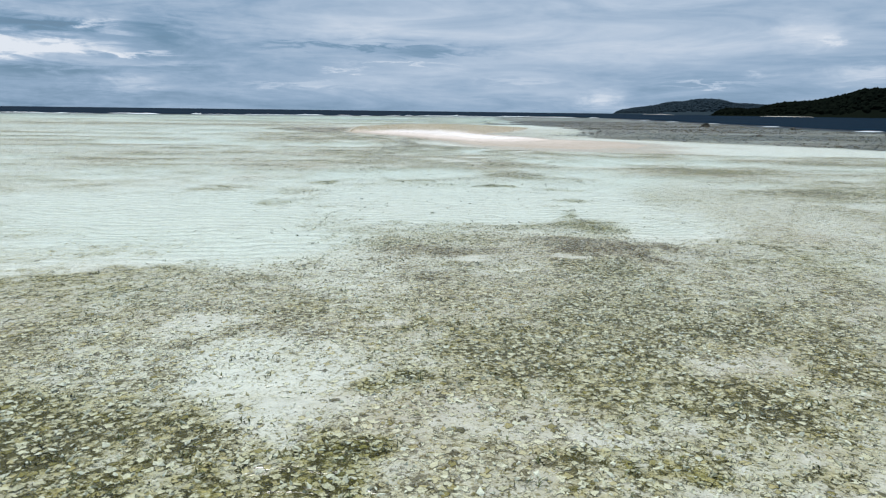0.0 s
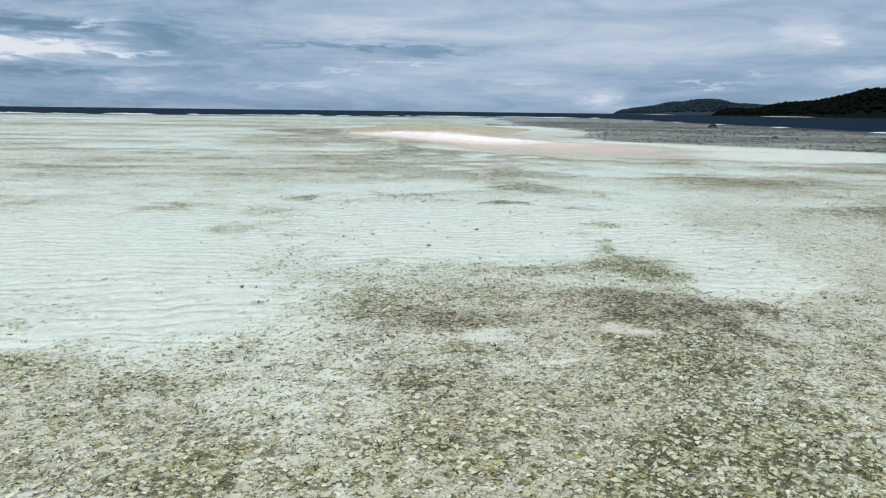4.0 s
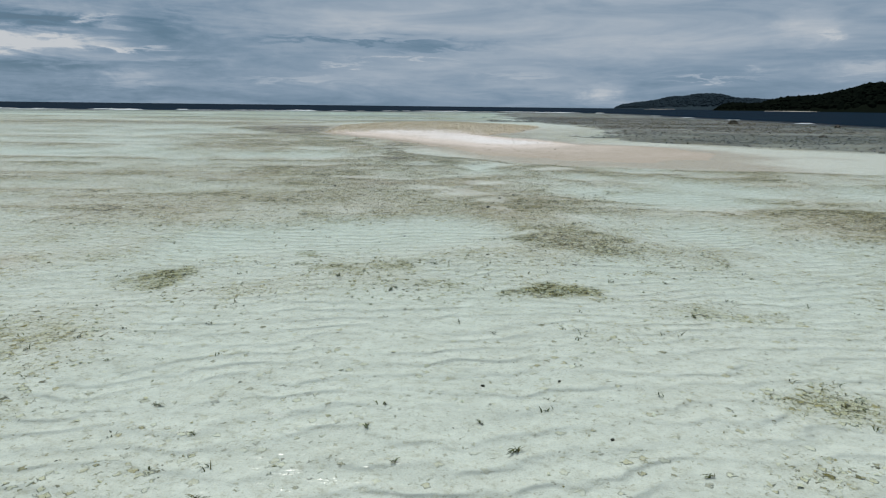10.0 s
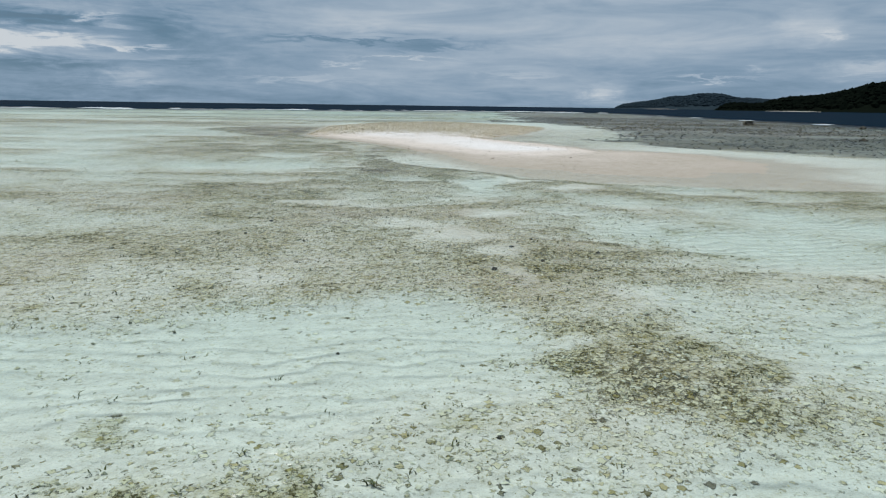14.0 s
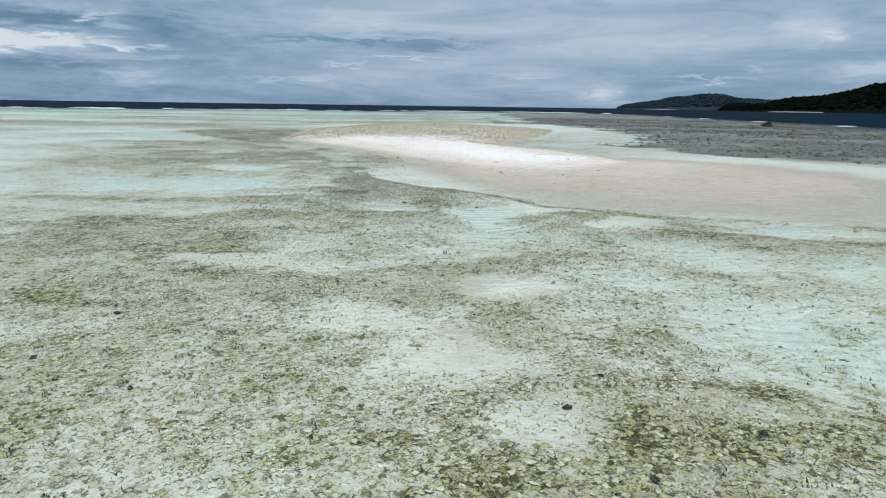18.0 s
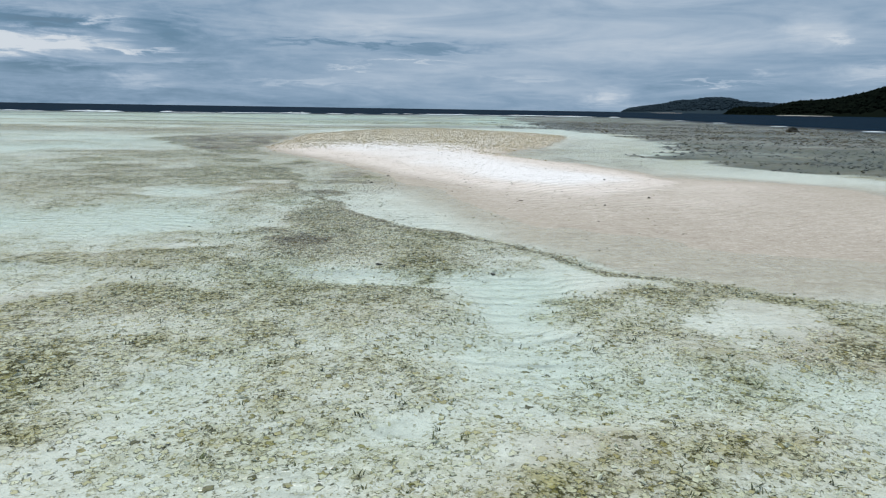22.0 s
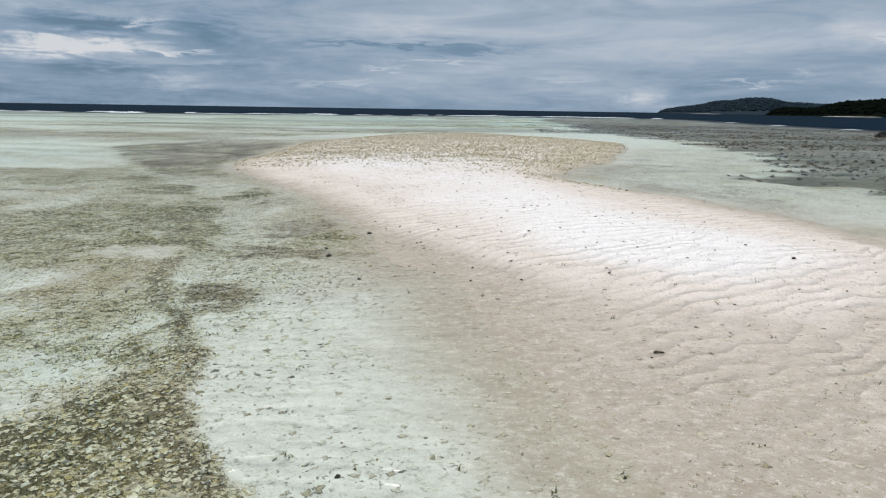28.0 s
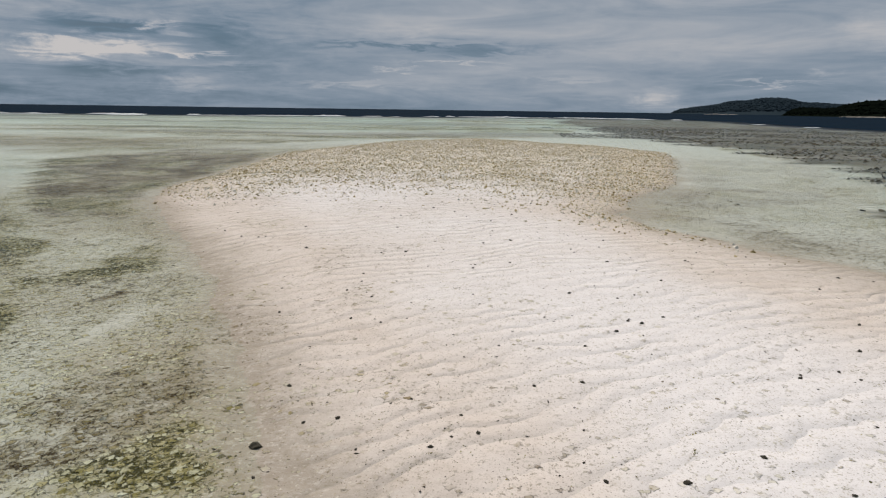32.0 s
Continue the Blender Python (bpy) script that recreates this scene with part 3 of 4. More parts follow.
GREEN_FLAT = (
    (-0.5, 45.8, 1.95, 1.38, 0.39, 0.1),
    (1.8, 49.1, 1.02, 1.65, 0.03, 0),
    (1.8, 41.9, 0.53, 0.45, 0.05, 0),
    (-0.5, 40.6, 0.65, 0.47, 0.16, 0),
    (0.3, 39.9, 0.27, 0.47, 0.23, 0),
    (4.5, 41.2, 0.72, 0.77, 0.13, 0),
    (6.1, 43.9, 0.67, 0.97, 0.13, 0),
    (-3.6, 43.8, 1.05, 0.54, 0.16, 0),
    (-8.0, 55.9, 2.27, 3.46, 0.13, 0),
    (-6.4, 48.6, 0.72, 0.78, 0.16, 0),
    (-4.2, 42.0, 0.91, 0.73, 0.42, 0.35),
    (-2.3, 39.5, 0.41, 0.29, 0.43, 0.8),
    (-1.2, 39.5, 0.36, 0.30, 0.42, 0.7),
    (1.3, 39.9, 0.29, 0.24, 0.45, 0.9),
    (3.3, 41.3, 0.43, 0.64, 0.42, 0.2),
    (3.4, 39.7, 0.43, 0.31, 0.37, 0.6),
)
BANK_FOOT = (
    (-2.8, 46.4, 1.62, 0.61, 0.4, 0.25),
    (-1.0, 48.8, 1.70, 1.30, 0.47, 0.15),
    (-1.0, 44.9, 0.73, 0.98, 0.48, 0.45),
    (-2.4, 55.9, 1.54, 3.27, 0.65, 0.1),
    (-0.2, 52.3, 0.69, 1.16, 0.58, 0.35),
    (1.7, 49.3, 0.72, 1.43, 0.02, 0),
    (3.2, 51.1, 1.07, 0.79, 0.03, 0),
    (5.2, 48.3, 1.00, 0.68, 0.04, 0),
    (-3.7, 47.8, 1.38, 0.53, 0.23, 0),
    (-8.2, 56.5, 2.19, 1.64, 0.14, 0),
    (-2.6, 44.4, 0.52, 0.50, 0.23, 0),
    (1.3, 44.5, 0.45, 0.35, 0.18, 0),
    (2.9, 48.4, 0.67, 0.70, 0.44, 0.5),
    (4.1, 46.6, 0.75, 0.63, 0.44, 0.5),
    (2.6, 45.8, 0.90, 0.70, 0.37, 0.2),
)
FOOT_NEAR = (
    (-0.7, 46.4, 1.12, 0.66, 0.55, 0.3),
    (-2.5, 48.2, 0.95, 0.82, 0.44, 0.25),
    (0.4, 47.6, 0.71, 0.83, 0.37, 0.2),
)
CORNER_POOL = (
    (-2.1, 49.6, 1.34, 0.86, 0.58, 0.25),
    (-0.3, 49.6, 0.62, 0.63, 0.6, 0.15),
    (1.6, 50.0, 0.82, 0.76, 0.03, 0),
    (2.9, 50.4, 1.01, 0.48, 0.03, 0),
    (1.6, 51.8, 0.36, 0.35, 0.08, 0),
    (-1.0, 50.9, 0.70, 0.41, 0.14, 0),
    (-2.8, 53.3, 1.07, 1.10, 0.84, -0.15),
    (-2.7, 58.0, 0.71, 2.90, 0.7, 0.1),
    (0.1, 51.6, 0.75, 0.78, 0.72, 0.4),
    (-6.8, 55.7, 1.11, 1.53, 0.06, 0),
    (-4.1, 55.1, 0.49, 0.43, 0.2, 0),
    (-5.3, 52.6, 0.69, 0.44, 0.1, 0),
    (2.8, 49.1, 0.48, 0.31, 0.55, 0.4),
    (0.9, 53.1, 0.82, 0.48, 0.4, 0.3),
    (-3.6, 51.1, 1.10, 0.60, 0.55, 0.2),
)
DARK_CORNER = (
    (-5.7, 57.6, 1.24, 1.37, 0.5, 0.3),
    (-1.0, 53.9, 0.63, 0.53, 0.55, 0.1),
    (-3.1, 56.9, 0.84, 1.38, 0.95, 0.1),
    (-2.2, 55.1, 0.69, 0.55, 0.95, -0.1),
    (-2.9, 53.4, 0.83, 0.55, 1, -0.45),
    (-2.5, 54.4, 0.40, 0.31, 0.85, 0.4),
    (0.1, 54.0, 0.69, 0.54, 0.86, 0.4),
    (-4.2, 55.3, 0.59, 0.36, 0.1, 0),
    (1.7, 53.6, 0.24, 0.26, 0.9, 0.4),
    (0.9, 53.3, 0.28, 0.15, 0.3, 0),
    (-5.4, 60.1, 1.25, 1.12, 0.52, 0.3),
    (-8.6, 61.8, 1.64, 1.47, 0.1, 0),
    (-3.9, 54.2, 0.39, 0.35, 0.8, -0.3),
)
DARK_STRIP = (
    (-4.0, 60.7, 0.24, 1.00, 1, -0.2),
    (-3.7, 59.5, 0.55, 0.67, 0.92, 0.1),
    (-5.4, 64.1, 0.80, 0.73, 0.75, -0.1),
    (-6.2, 67.1, 0.67, 1.58, 0.75, 0.1),
    (-7.0, 64.8, 0.95, 0.77, 0.08, 0),
)

BEDS = (*START, *START_BROWN, *SECOND_ROWS, *DARK_BED, *DARK_EDGE, *DARK_TUFTS, *RIPPLE_POOL, *RIPPLE_FAR, *MIDDLE, *RUBBLE_FLAT, *GREEN_FLAT, *BANK_FOOT, *FOOT_NEAR, *CORNER_POOL, *DARK_CORNER, *DARK_STRIP)

# patches on the drowned part of the sand flat
SPECKLED = (
    (-3.7, 62.0, 0.91, 0.95, 0.5, 0.1),
    (-3.0, 60.7, 0.42, 0.67, 0.32, 0),
    (-2.5, 63.9, 0.43, 0.51, 0.14, 0),
    (-6.5, 70.7, 1.70, 2.08, 0.4, 0.2),
)
SPECKLED_FAR = (
    (-3.1, 63.4, 1.03, 1.24, 0.32, 0.15),
    (-4.3, 64.1, 1.36, 0.86, 0.44, 0.1),
    (-4.9, 66.3, 1.22, 1.03, 0.44, 0.25),
    (-4.0, 62.0, 0.92, 0.76, 0.7, -0.4),
    (-7.9, 71.4, 1.56, 0.90, 0.48, 0.1),
    (-6.3, 72.0, 0.40, 0.62, 0.48, 0),
    (-7.4, 66.5, 0.99, 0.67, 0.08, 0),
)
SHALLOWS = (
    (-5.9, 71.6, 1.61, 5.36, 0.44, -0.12),
    (-9.8, 76.8, 2.17, 3.88, 0.44, -0.08),
    (-6.2, 69.4, 0.87, 0.96, 0.44, -0.1),
    (-5.3, 70.0, 0.54, 1.08, 0.4, 0.1),
    (-4.2, 69.2, 0.17, 0.91, 0.57, 0),
    (-4.3, 67.4, 0.67, 0.78, 0.48, -0.4),
    (-9.7, 74.9, 1.77, 1.89, 0.35, 0.2),
    (-5.6, 70.6, 0.21, 0.45, 0.08, 0),
    (-6.6, 72.0, 0.11, 0.46, 0.53, -0.6),
    (-4.2, 67.6, 0.08, 0.28, 0.57, -0.3),
)

FLAT_BEDS = (*SPECKLED, *SPECKLED_FAR, *SHALLOWS)


def survey(x, y):
    """Height of the bed, cover of rubble, tint, dry shards on the crown, dark outer reef."""
    wx = x + 0.8 * (cloudy(x, y, 2.2, 3) - 0.5) + 0.5 * (cloudy(x, y, 0.7, 5) - 0.5)
    wy = y + 1.1 * (cloudy(x, y, 2.2, 11) - 0.5) + 0.7 * (cloudy(x, y, 0.7, 13) - 0.5)
    open_bed = 0.04 + 0.28 * step(cloudy(x * 0.45, y, 5.0, 21), 0.40, 0.62) + 0.26 * step(cloudy(x * 0.30, y, 2.0, 27), 0.46, 0.66)
    open_bed = open_bed * (1 - 0.65 * step(34 - y, -3, 3) * step(9 - np.abs(x), 0, 4))
    open_bed = open_bed + 0.24 * step(x - 0.1 * y, 3, 8) * step(60 - y, 0, 8) * (0.4 + 0.6 * step(cloudy(x * 0.25, y, 1.6, 29), 0.42, 0.6))
    open_bed = open_bed + 0.09 * step(y, 33, 36) * step(57 - y, 0, 4) * step(10 - np.abs(x), 0, 4)
    open_bed = open_bed + 0.30 * step(cloudy(x * 0.12, y, 9.0, 35, 3), 0.46, 0.62) * step(y, 75, 95) * step(320 - y, 0, 60)
    olive_side = np.exp(-(((x + 11) / 9.0) ** 2) - (((y - 75) / 16) ** 2))
    open_bed = np.maximum(open_bed, (0.46 + 0.36 * step(cloudy(x * 0.6, y, 3.0, 23), 0.4, 0.6)) * np.clip(1.6 * olive_side, 0, 1))
    cover = 0.55 + (open_bed - 0.55) * step(y + 0.35 * np.abs(x - 1), 15, 25) + 0.55 * (cloudy(x, y, 1.6, 25) - 0.5)
    cover = np.clip(cover, 0.03, 1)
    ragged = 1.2 * (cloudy(x, y, 2.6, 9, 2) - 0.5) + 1.2 * (cloudy(x, y, 0.9, 3) - 0.5) + 1.0 * (cloudy(x, y, 0.3, 7, 2) - 0.5)
    tint = 1.1 * (cloudy(x, y, 2.6, 31) - 0.27)
    hollow = cover.copy()
    for px, py, rx, ry, amount, hue in BEDS:
        near = (np.abs(wx - px) < 3.2 * rx) & (np.abs(wy - py) < 3.2 * ry)
        if near.any():
            round_it = np.hypot((wx[near] - px) / rx, (wy[near] - py) / ry)
            w = 1 - step(round_it + ragged[near], 0.4, 1.5)
            hollow[near] += (amount - hollow[near]) * (1 - step(round_it, 0.4, 1.5)) * min(1.0, rx * ry / 3.0)
            cover[near] += (amount - cover[near]) * w
            tint[near] += (hue * (1.0 if hue < 0 else 0.9) + 0.1 * (hue >= 0) - tint[near]) * w * 0.8
    pool = step(hollow, 0.0, 0.5)
    cover = np.clip(cover + 0.5 * cover * (cloudy(x, y, 1.1, 41) - 0.5), 0.0, 1.0)
    ex, ey = x + 0.9 * (cloudy(x, y, 1.6, 51) - 0.5), y + 0.9 * (cloudy(x, y, 1.6, 53) - 0.5)
    sand, dry = inside(ex, ey, SAND), inside(ex, ey, DRY)
    flat = step(sand, -0.12, 0.16)
    # brown rubble along the sand's edge, which also paints the low step's shade
    rim_bed_shade = np.exp(-(((sand + 0.24) / 0.20) ** 2)) * step(6 - x, 0, 2) * step(66 - y, 0, 4)
    cover, tint = np.maximum(cover, 1.0 * rim_bed_shade), tint - 0.7 * rim_bed_shade * (tint + 0.3)
    weedy = (0.68 + 0.45 * step(cloudy(x, y, 1.5, 61), 0.4, 0.62)) * step(-dry, 0.1, 1.2) * np.maximum(0.95 * step(-x, 0.9, 2.9) * step(y, 61.5, 67), 0.7 * step(y, 70, 76) * (1 - 0.50 * step(x, 1, 5))) * step(125 - y, 0, 30)
    cover = cover * (1 - flat) + flat * (0.02 + 0.10 * step(cloudy(x, y, 1.1, 65), 0.45, 0.7) * step(-x, -1.5, 1.0) + 0.85 * weedy)
    growing = 0.42 - 0.85 * step(cloudy(x, y, 2.4, 63), 0.35, 0.6)
    for px, py, rx, ry, amount, hue in FLAT_BEDS:
        w = flat * (1 - step(np.hypot((wx - px) / rx, (wy - py) / ry) + ragged, 0.4, 1.5)) * step(-dry, -0.2, 0.6)
        cover, growing = cover + (amount - cover) * w, growing + (hue - growing) * w
    tint = tint * (1 - flat) + flat * growing
    # dark outer reef to the right of the pale channel
    rim = np.interp(y, (20, 30, 45, 57, 67, 72, 75, 80, 86, 92, 100, 120, 155, 270, 350), (300, 150, 62, 36, 25, 21, 17.5, 13.5, 13, 15.5, 20.5, 21, 15.5, 17, 26))
    streak = cloudy(x * 0.30, y, 3.2, 71)
    reef = step(x - rim + 12 * (streak - 0.5), -0.3, 0.8 + 0.01 * y) * (0.80 + 0.20 * step(streak, 0.35, 0.5))
    left = step(cloudy(x * 0.25, y, 26.0, 81, 3), 0.52, 0.62) * step(y, 70, 150) * step(-x, -40, 0) * 0.55
    rim_edge = 350 - 0.55 * np.clip(-x - 10, 0, 400)
    outer = step(y - rim_edge, -75, -40) * step(-x, -30, 60) * (0.25 + 0.5 * step(cloudy(x * 0.15, y, 14.0, 85, 3), 0.4, 0.6))
    reef = np.clip(np.maximum(np.maximum(reef, left), outer), 0, 1)
    # heights
    z = 0.05 - (0.07 + 0.07 * step(y, 24, 36)) * (1 - pool) + 0.05 * (cloudy(x, y, 3.0, 91) - 0.5) + 0.05 * cover * (cloudy(x, y, 0.5, 93) - 0.5)
    ratio = np.clip(sand, 0, None) / (np.clip(sand, 0, None) + np.clip(-dry, 0, None) + 0.01)
    front = step(68 - y, -4, 4)
    shelf = 0.015 + 0.10 * ratio + 0.055 * step(x, -0.8, 2.6) - 0.06 * step(x, 13, 22)
    shelf = shelf * front + (1 - front) * (0.05 + 0.035 * ratio**3 - 0.02 * step(x, 3, 9) - 0.05 * step(y, 100, 130))
    z = z * (1 - flat) + flat * (shelf + 0.03 * (cloudy(x, y, 2.5, 95) - 0.5))
    z = z + 0.32 * (1 - np.exp(-np.clip(dry, 0, None) / (1.9 + 1.5 * step(62.5 - y, -2.0, 2.0) + 1.6 * step(x, 1.5, 5.5) * step(y, 64, 70))))
    crown = step(y - np.interp(x, (-14, -9, -4, 0, 3, 6, 12), (82, 85, 87, 85, 82, 80, 94)) + 9 * (cloudy(x, y, 4.0, 97) - 0.5), -5, 6) * step(dry, -0.3, 0.8)
    crown = crown * (0.55 + 0.45 * cloudy(x, y, 3.0, 99))
    z = z + 0.07 * crown
    z = z - 0.17 * step(y, 120, 200) * (1 - step(dry, -3, 0)) * (1 - reef)
    # the reef's edge and the deep sea
    edge = 350 - 0.55 * np.clip(-x - 10, 0, 400) + 30 * (cloudy(x, y * 0, 60.0, 101) - 0.5)
    side = 74 + 14 * (cloudy(x * 0, y, 45.0, 103) - 0.5) + 0.12 * np.clip(110 - y, 0, 400) + np.clip(y - 230, 0, 200) * 0.1
    out = np.maximum(y - edge, x - side)
    z = z - 14 * step(out, -2, 40)
    cover, crown = cover * (1 - reef), crown * (1 - reef)
    return z, cover, tint, crown, reef


def graded(lo, hi, fine, grow, far_lo, far_hi):
    """Lines that lie close between lo and hi and ever wider beyond."""
    lines = list(np.arange(lo, hi, fine))
    for sign, end in ((-1, far_lo), (1, far_hi)):
        at, gap = (lines[0] if sign < 0 else lines[-1]), fine
        more = []
        while sign * (end - at) > 0:
            gap *= grow
            at += sign * gap
            more.append(at)
        lines = more[::-1] + lines if sign < 0 else lines + more
    return np.array(lines)


def sheet(name, xs, ys, z, values, mat):
    gx, gy = np.meshgrid(xs, ys)
    nx, ny = len(xs), len(ys)
    a = (np.arange(ny - 1)[:, None] * nx + np.arange(nx - 1)).ravel()
    faces = np.stack([a, a + 1, a + nx + 1, a + nx], 1)
    return solid(name, np.stack([gx.ravel(), gy.ravel(), z.ravel()], 1), faces, values, mat)


def solid(name, points, faces, values, mat, smooth=True):
    """A mesh object from arrays of corners and of equal faces, with one value a corner for each name."""
    points, faces = np.asarray(points, np.float32), np.asarray(faces, np.int32)
    me = bpy.data.meshes.new(name)
    side = faces.shape[1]
    me.vertices.add(len(points))
    me.vertices.foreach_set("co", points.ravel())
    me.loops.add(faces.size)
    me.loops.foreach_set("vertex_index", faces.ravel())
    me.polygons.add(len(faces))
    me.polygons.foreach_set("loop_start", np.arange(0, faces.size, side, dtype=np.int32))
    me.polygons.foreach_set("use_smooth", np.full(len(faces), smooth))
    me.update(calc_edges=True)
    me.validate()
    for key, value in values.items():
        me.attributes.new(key, "FLOAT", "POINT").data.foreach_set("value", np.asarray(value, np.float32).ravel())
    me.materials.append(mat)
    return new(name, me)


XS = graded(-9.0, 10.0, 0.13, 1.075, -4600, 4600)
YS = graded(4.0, 92.0, 0.13, 1.06, -900, 4900)
gx, gy = np.meshgrid(XS, YS)
z, cover, tint, crown, reef = survey(gx, gy)
ground = sheet("ground", XS, YS, z, {"cover": cover, "tint": tint, "crown": crown, "reef": reef}, BED)
tagged(ground, "pale coral sand flat with rubble beds and a low bare sandbank", "ground", kind="structure")

wxs, wys = XS[::3], YS[::3]
wx, wy = np.meshgrid(wxs, wys)
wz = survey(wx, wy)[0]
depth = np.clip(WATER - wz, 0, 20)
water = sheet("water", wxs, wys, np.full(wx.shape, WATER), {"depth": depth}, SEA)
tagged(water, "shallow clear turquoise sea water turning navy beyond the reef", "water", kind="structure")


# ---- loose pieces ----
def scatter(count, x0, x1, y0, y1, rng):
    return rng.uniform(x0, x1, count), rng.uniform(y0, y1, count)


def shards(name, x, y, size, tint, mat, rng, flat=0.45, lift=0.25):
    """Many small broken pieces of coral, six-cornered and uneven, lying on the bed."""
    n = len(x)
    base = np.array([(1, 0, 0), (0.2, 1, 0), (-1, 0.1, 0), (-0.1, -1, 0), (0, 0, 1), (0, 0, -1)], float)
    tris = np.array([(0, 1, 4), (1, 2, 4), (2, 3, 4), (3, 0, 4), (1, 0, 5), (2, 1, 5), (3, 2, 5), (0, 3, 5)])
    p = base[None] * rng.uniform(0.6, 1.3, (n, 6, 1)) + rng.uniform(-0.38, 0.38, (n, 6, 3))
    p *= np.stack([np.ones(n), rng.uniform(0.25, 0.8, n), rng.uniform(0.2, 0.5, n) * flat / 0.45], 1)[:, None]
    tilt, turn = rng.uniform(-0.5, 0.5, n), rng.uniform(0, 6.283, n)
    c, s = np.cos(tilt)[:, None], np.sin(tilt)[:, None]
    px, pz = p[:, :, 0] * c - p[:, :, 2] * s, p[:, :, 0] * s + p[:, :, 2] * c
    c, s = np.cos(turn)[:, None], np.sin(turn)[:, None]
    q = np.stack([px * c - p[:, :, 1] * s, px * s + p[:, :, 1] * c, pz], 2) * size[:, None, None]
    ground_z = survey(x, y)[0]
    q += np.stack([x, y, ground_z + lift * size * 0.5], 1)[:, None]
    faces = (tris[None] + 6 * np.arange(n)[:, None, None]).reshape(-1, 3)
    return solid(name, q.reshape(-1, 3), faces, {"tint": np.repeat(tint, 6), "bulk": np.repeat(size, 6)}, mat, smooth=False)


rng = np.random.default_rng(4)
x, y = scatter(400000, -5.0, 5.5, 5.0, 64.0, rng)
_, c, g, _, _ = survey(x, y)
clump = step(cloudy(x, y, 0.45, 111, 2), 0.30, 0.70)
keep = rng.random(len(x)) < np.clip(c - 0.05, 0, 1) * (0.25 + 0.9 * clump) * (0.86 - 0.22 * step(y, 26, 29) * step(48 - y, 0, 3)) + 0.004
x, y, g = x[keep], y[keep], g[keep]
size = 0.007 + 0.038 * rng.random(len(x)) ** 2.8
tagged(shards("coral_rubble", x, y, size, g, RUBBLE, rng, 0.50), "broken coral rubble grown with olive algae on the seabed", "rubble", kind="stuff")

# larger lumps farther out over the flat and the outer reef
x, y = scatter(150000, -42.0, 40.0, 10.0, 120.0, rng)
_, c, g, _, r = survey(x, y)
near = (np.abs(x) < 5) & (y < 64)
keep = rng.random(len(x)) < np.where(near, 0.05, 0.55) * np.clip(c - 0.08, 0, 1) * (0.3 + 0.9 * step(cloudy(x, y, 1.3, 115, 2), 0.35, 0.65)) 
x, y, g = x[keep], y[keep], g[keep]
size = (0.03 + 0.06 * rng.random(len(x)) ** 2) * np.where((np.abs(x) < 5) & (y < 64), 0.65, 1.0)
tagged(shards("coral_heads", x, y, size * 0.8, g, RUBBLE, rng, 0.35), "low algae-grown coral lumps over the reef flat", "coral", kind="stuff")

x, y = scatter(60000, 8.0, 82.0, 40.0, 210.0, rng)
_, c, g, _, r = survey(x, y)
keep = (r > 0.25) & (rng.random(len(x)) < 0.15 + 0.85 * step(cloudy(x * 0.4, y, 6.0, 117, 3), 0.35, 0.6))
x, y = x[keep], y[keep]
tagged(shards("reef_coral", x, y, 0.08 + 0.20 * rng.random(len(x)) ** 2, np.zeros(len(x)), REEF_LUMPS, rng, 0.35), "dark brown coral lumps of the outer reef just awash", "coral", kind="stuff")

x, y = scatter(190000, -16.0, 14.0, 72.0, 132.0, rng)
_, c, g, k, _ = survey(x, y)
keep = rng.random(len(x)) < k * (0.5 + 0.9 * step(cloudy(x, y, 0.9, 119, 3), 0.4, 0.65))
x, y = x[keep], y[keep]
tagged(shards("dry_coral_rubble", x, y, 0.020 + 0.055 * rng.random(len(x)) ** 1.6, np.full(len(x), 0.0), DRY_RUBBLE, rng, 0.7), "bleached broken coral pieces heaped on the sandbank's crown", "rubble", kind="stuff")


def blades(name, x, y, tall, mat, rng, count=5):
    """Tufts of short bent leaves."""
    n = len(x) * count
    cx, cy, h = np.repeat(x, count), np.repeat(y, count), np.repeat(tall, count) * rng.uniform(0.6, 1.2, len(x) * count)
    cx, cy = cx + rng.normal(0, 0.03, n), cy + rng.normal(0, 0.03, n)
    way, lean, wide = rng.uniform(0, 6.283, n), rng.uniform(0.5, 1.3, n), rng.uniform(0.004, 0.009, n)
    g = survey(cx, cy)[0] - 0.004
    dx, dy = np.cos(way), np.sin(way)
    rows = []
    for f, w in ((0.0, 1.0), (0.5, 0.9), (1.0, 0.25)):
        reach, up = h * lean * f * f, h * f * (1 - 0.45 * lean * f)
        for s in (-1, 1):
            rows.append(np.stack([cx + dx * reach - dy * wide * w * s, cy + dy * reach + dx * wide * w * s, g + np.maximum(up, 0.004)], 1))
    p = np.stack(rows, 1)
    quads = np.array([(0, 1, 3, 2), (2, 3, 5, 4)])
    return solid(name, p.reshape(-1, 3), (quads[None] + 6 * np.arange(n)[:, None, None]).reshape(-1, 4), {}, mat)


x, y = scatter(60000, -6.0, 6.5, 5.0, 66.0, rng)
_, c, g, _, _ = survey(x, y)
keep = rng.random(len(x)) < np.clip(c, 0, 1) * (0.06 + 0.22 * np.clip(g, 0, 1)) + 0.002
x, y = x[keep], y[keep]
tagged(blades("seagrass", x, y, rng.uniform(0.03, 0.075, len(x)), BLADES, rng), "short olive seagrass tufts growing among the rubble", "seagrass", kind="stuff")


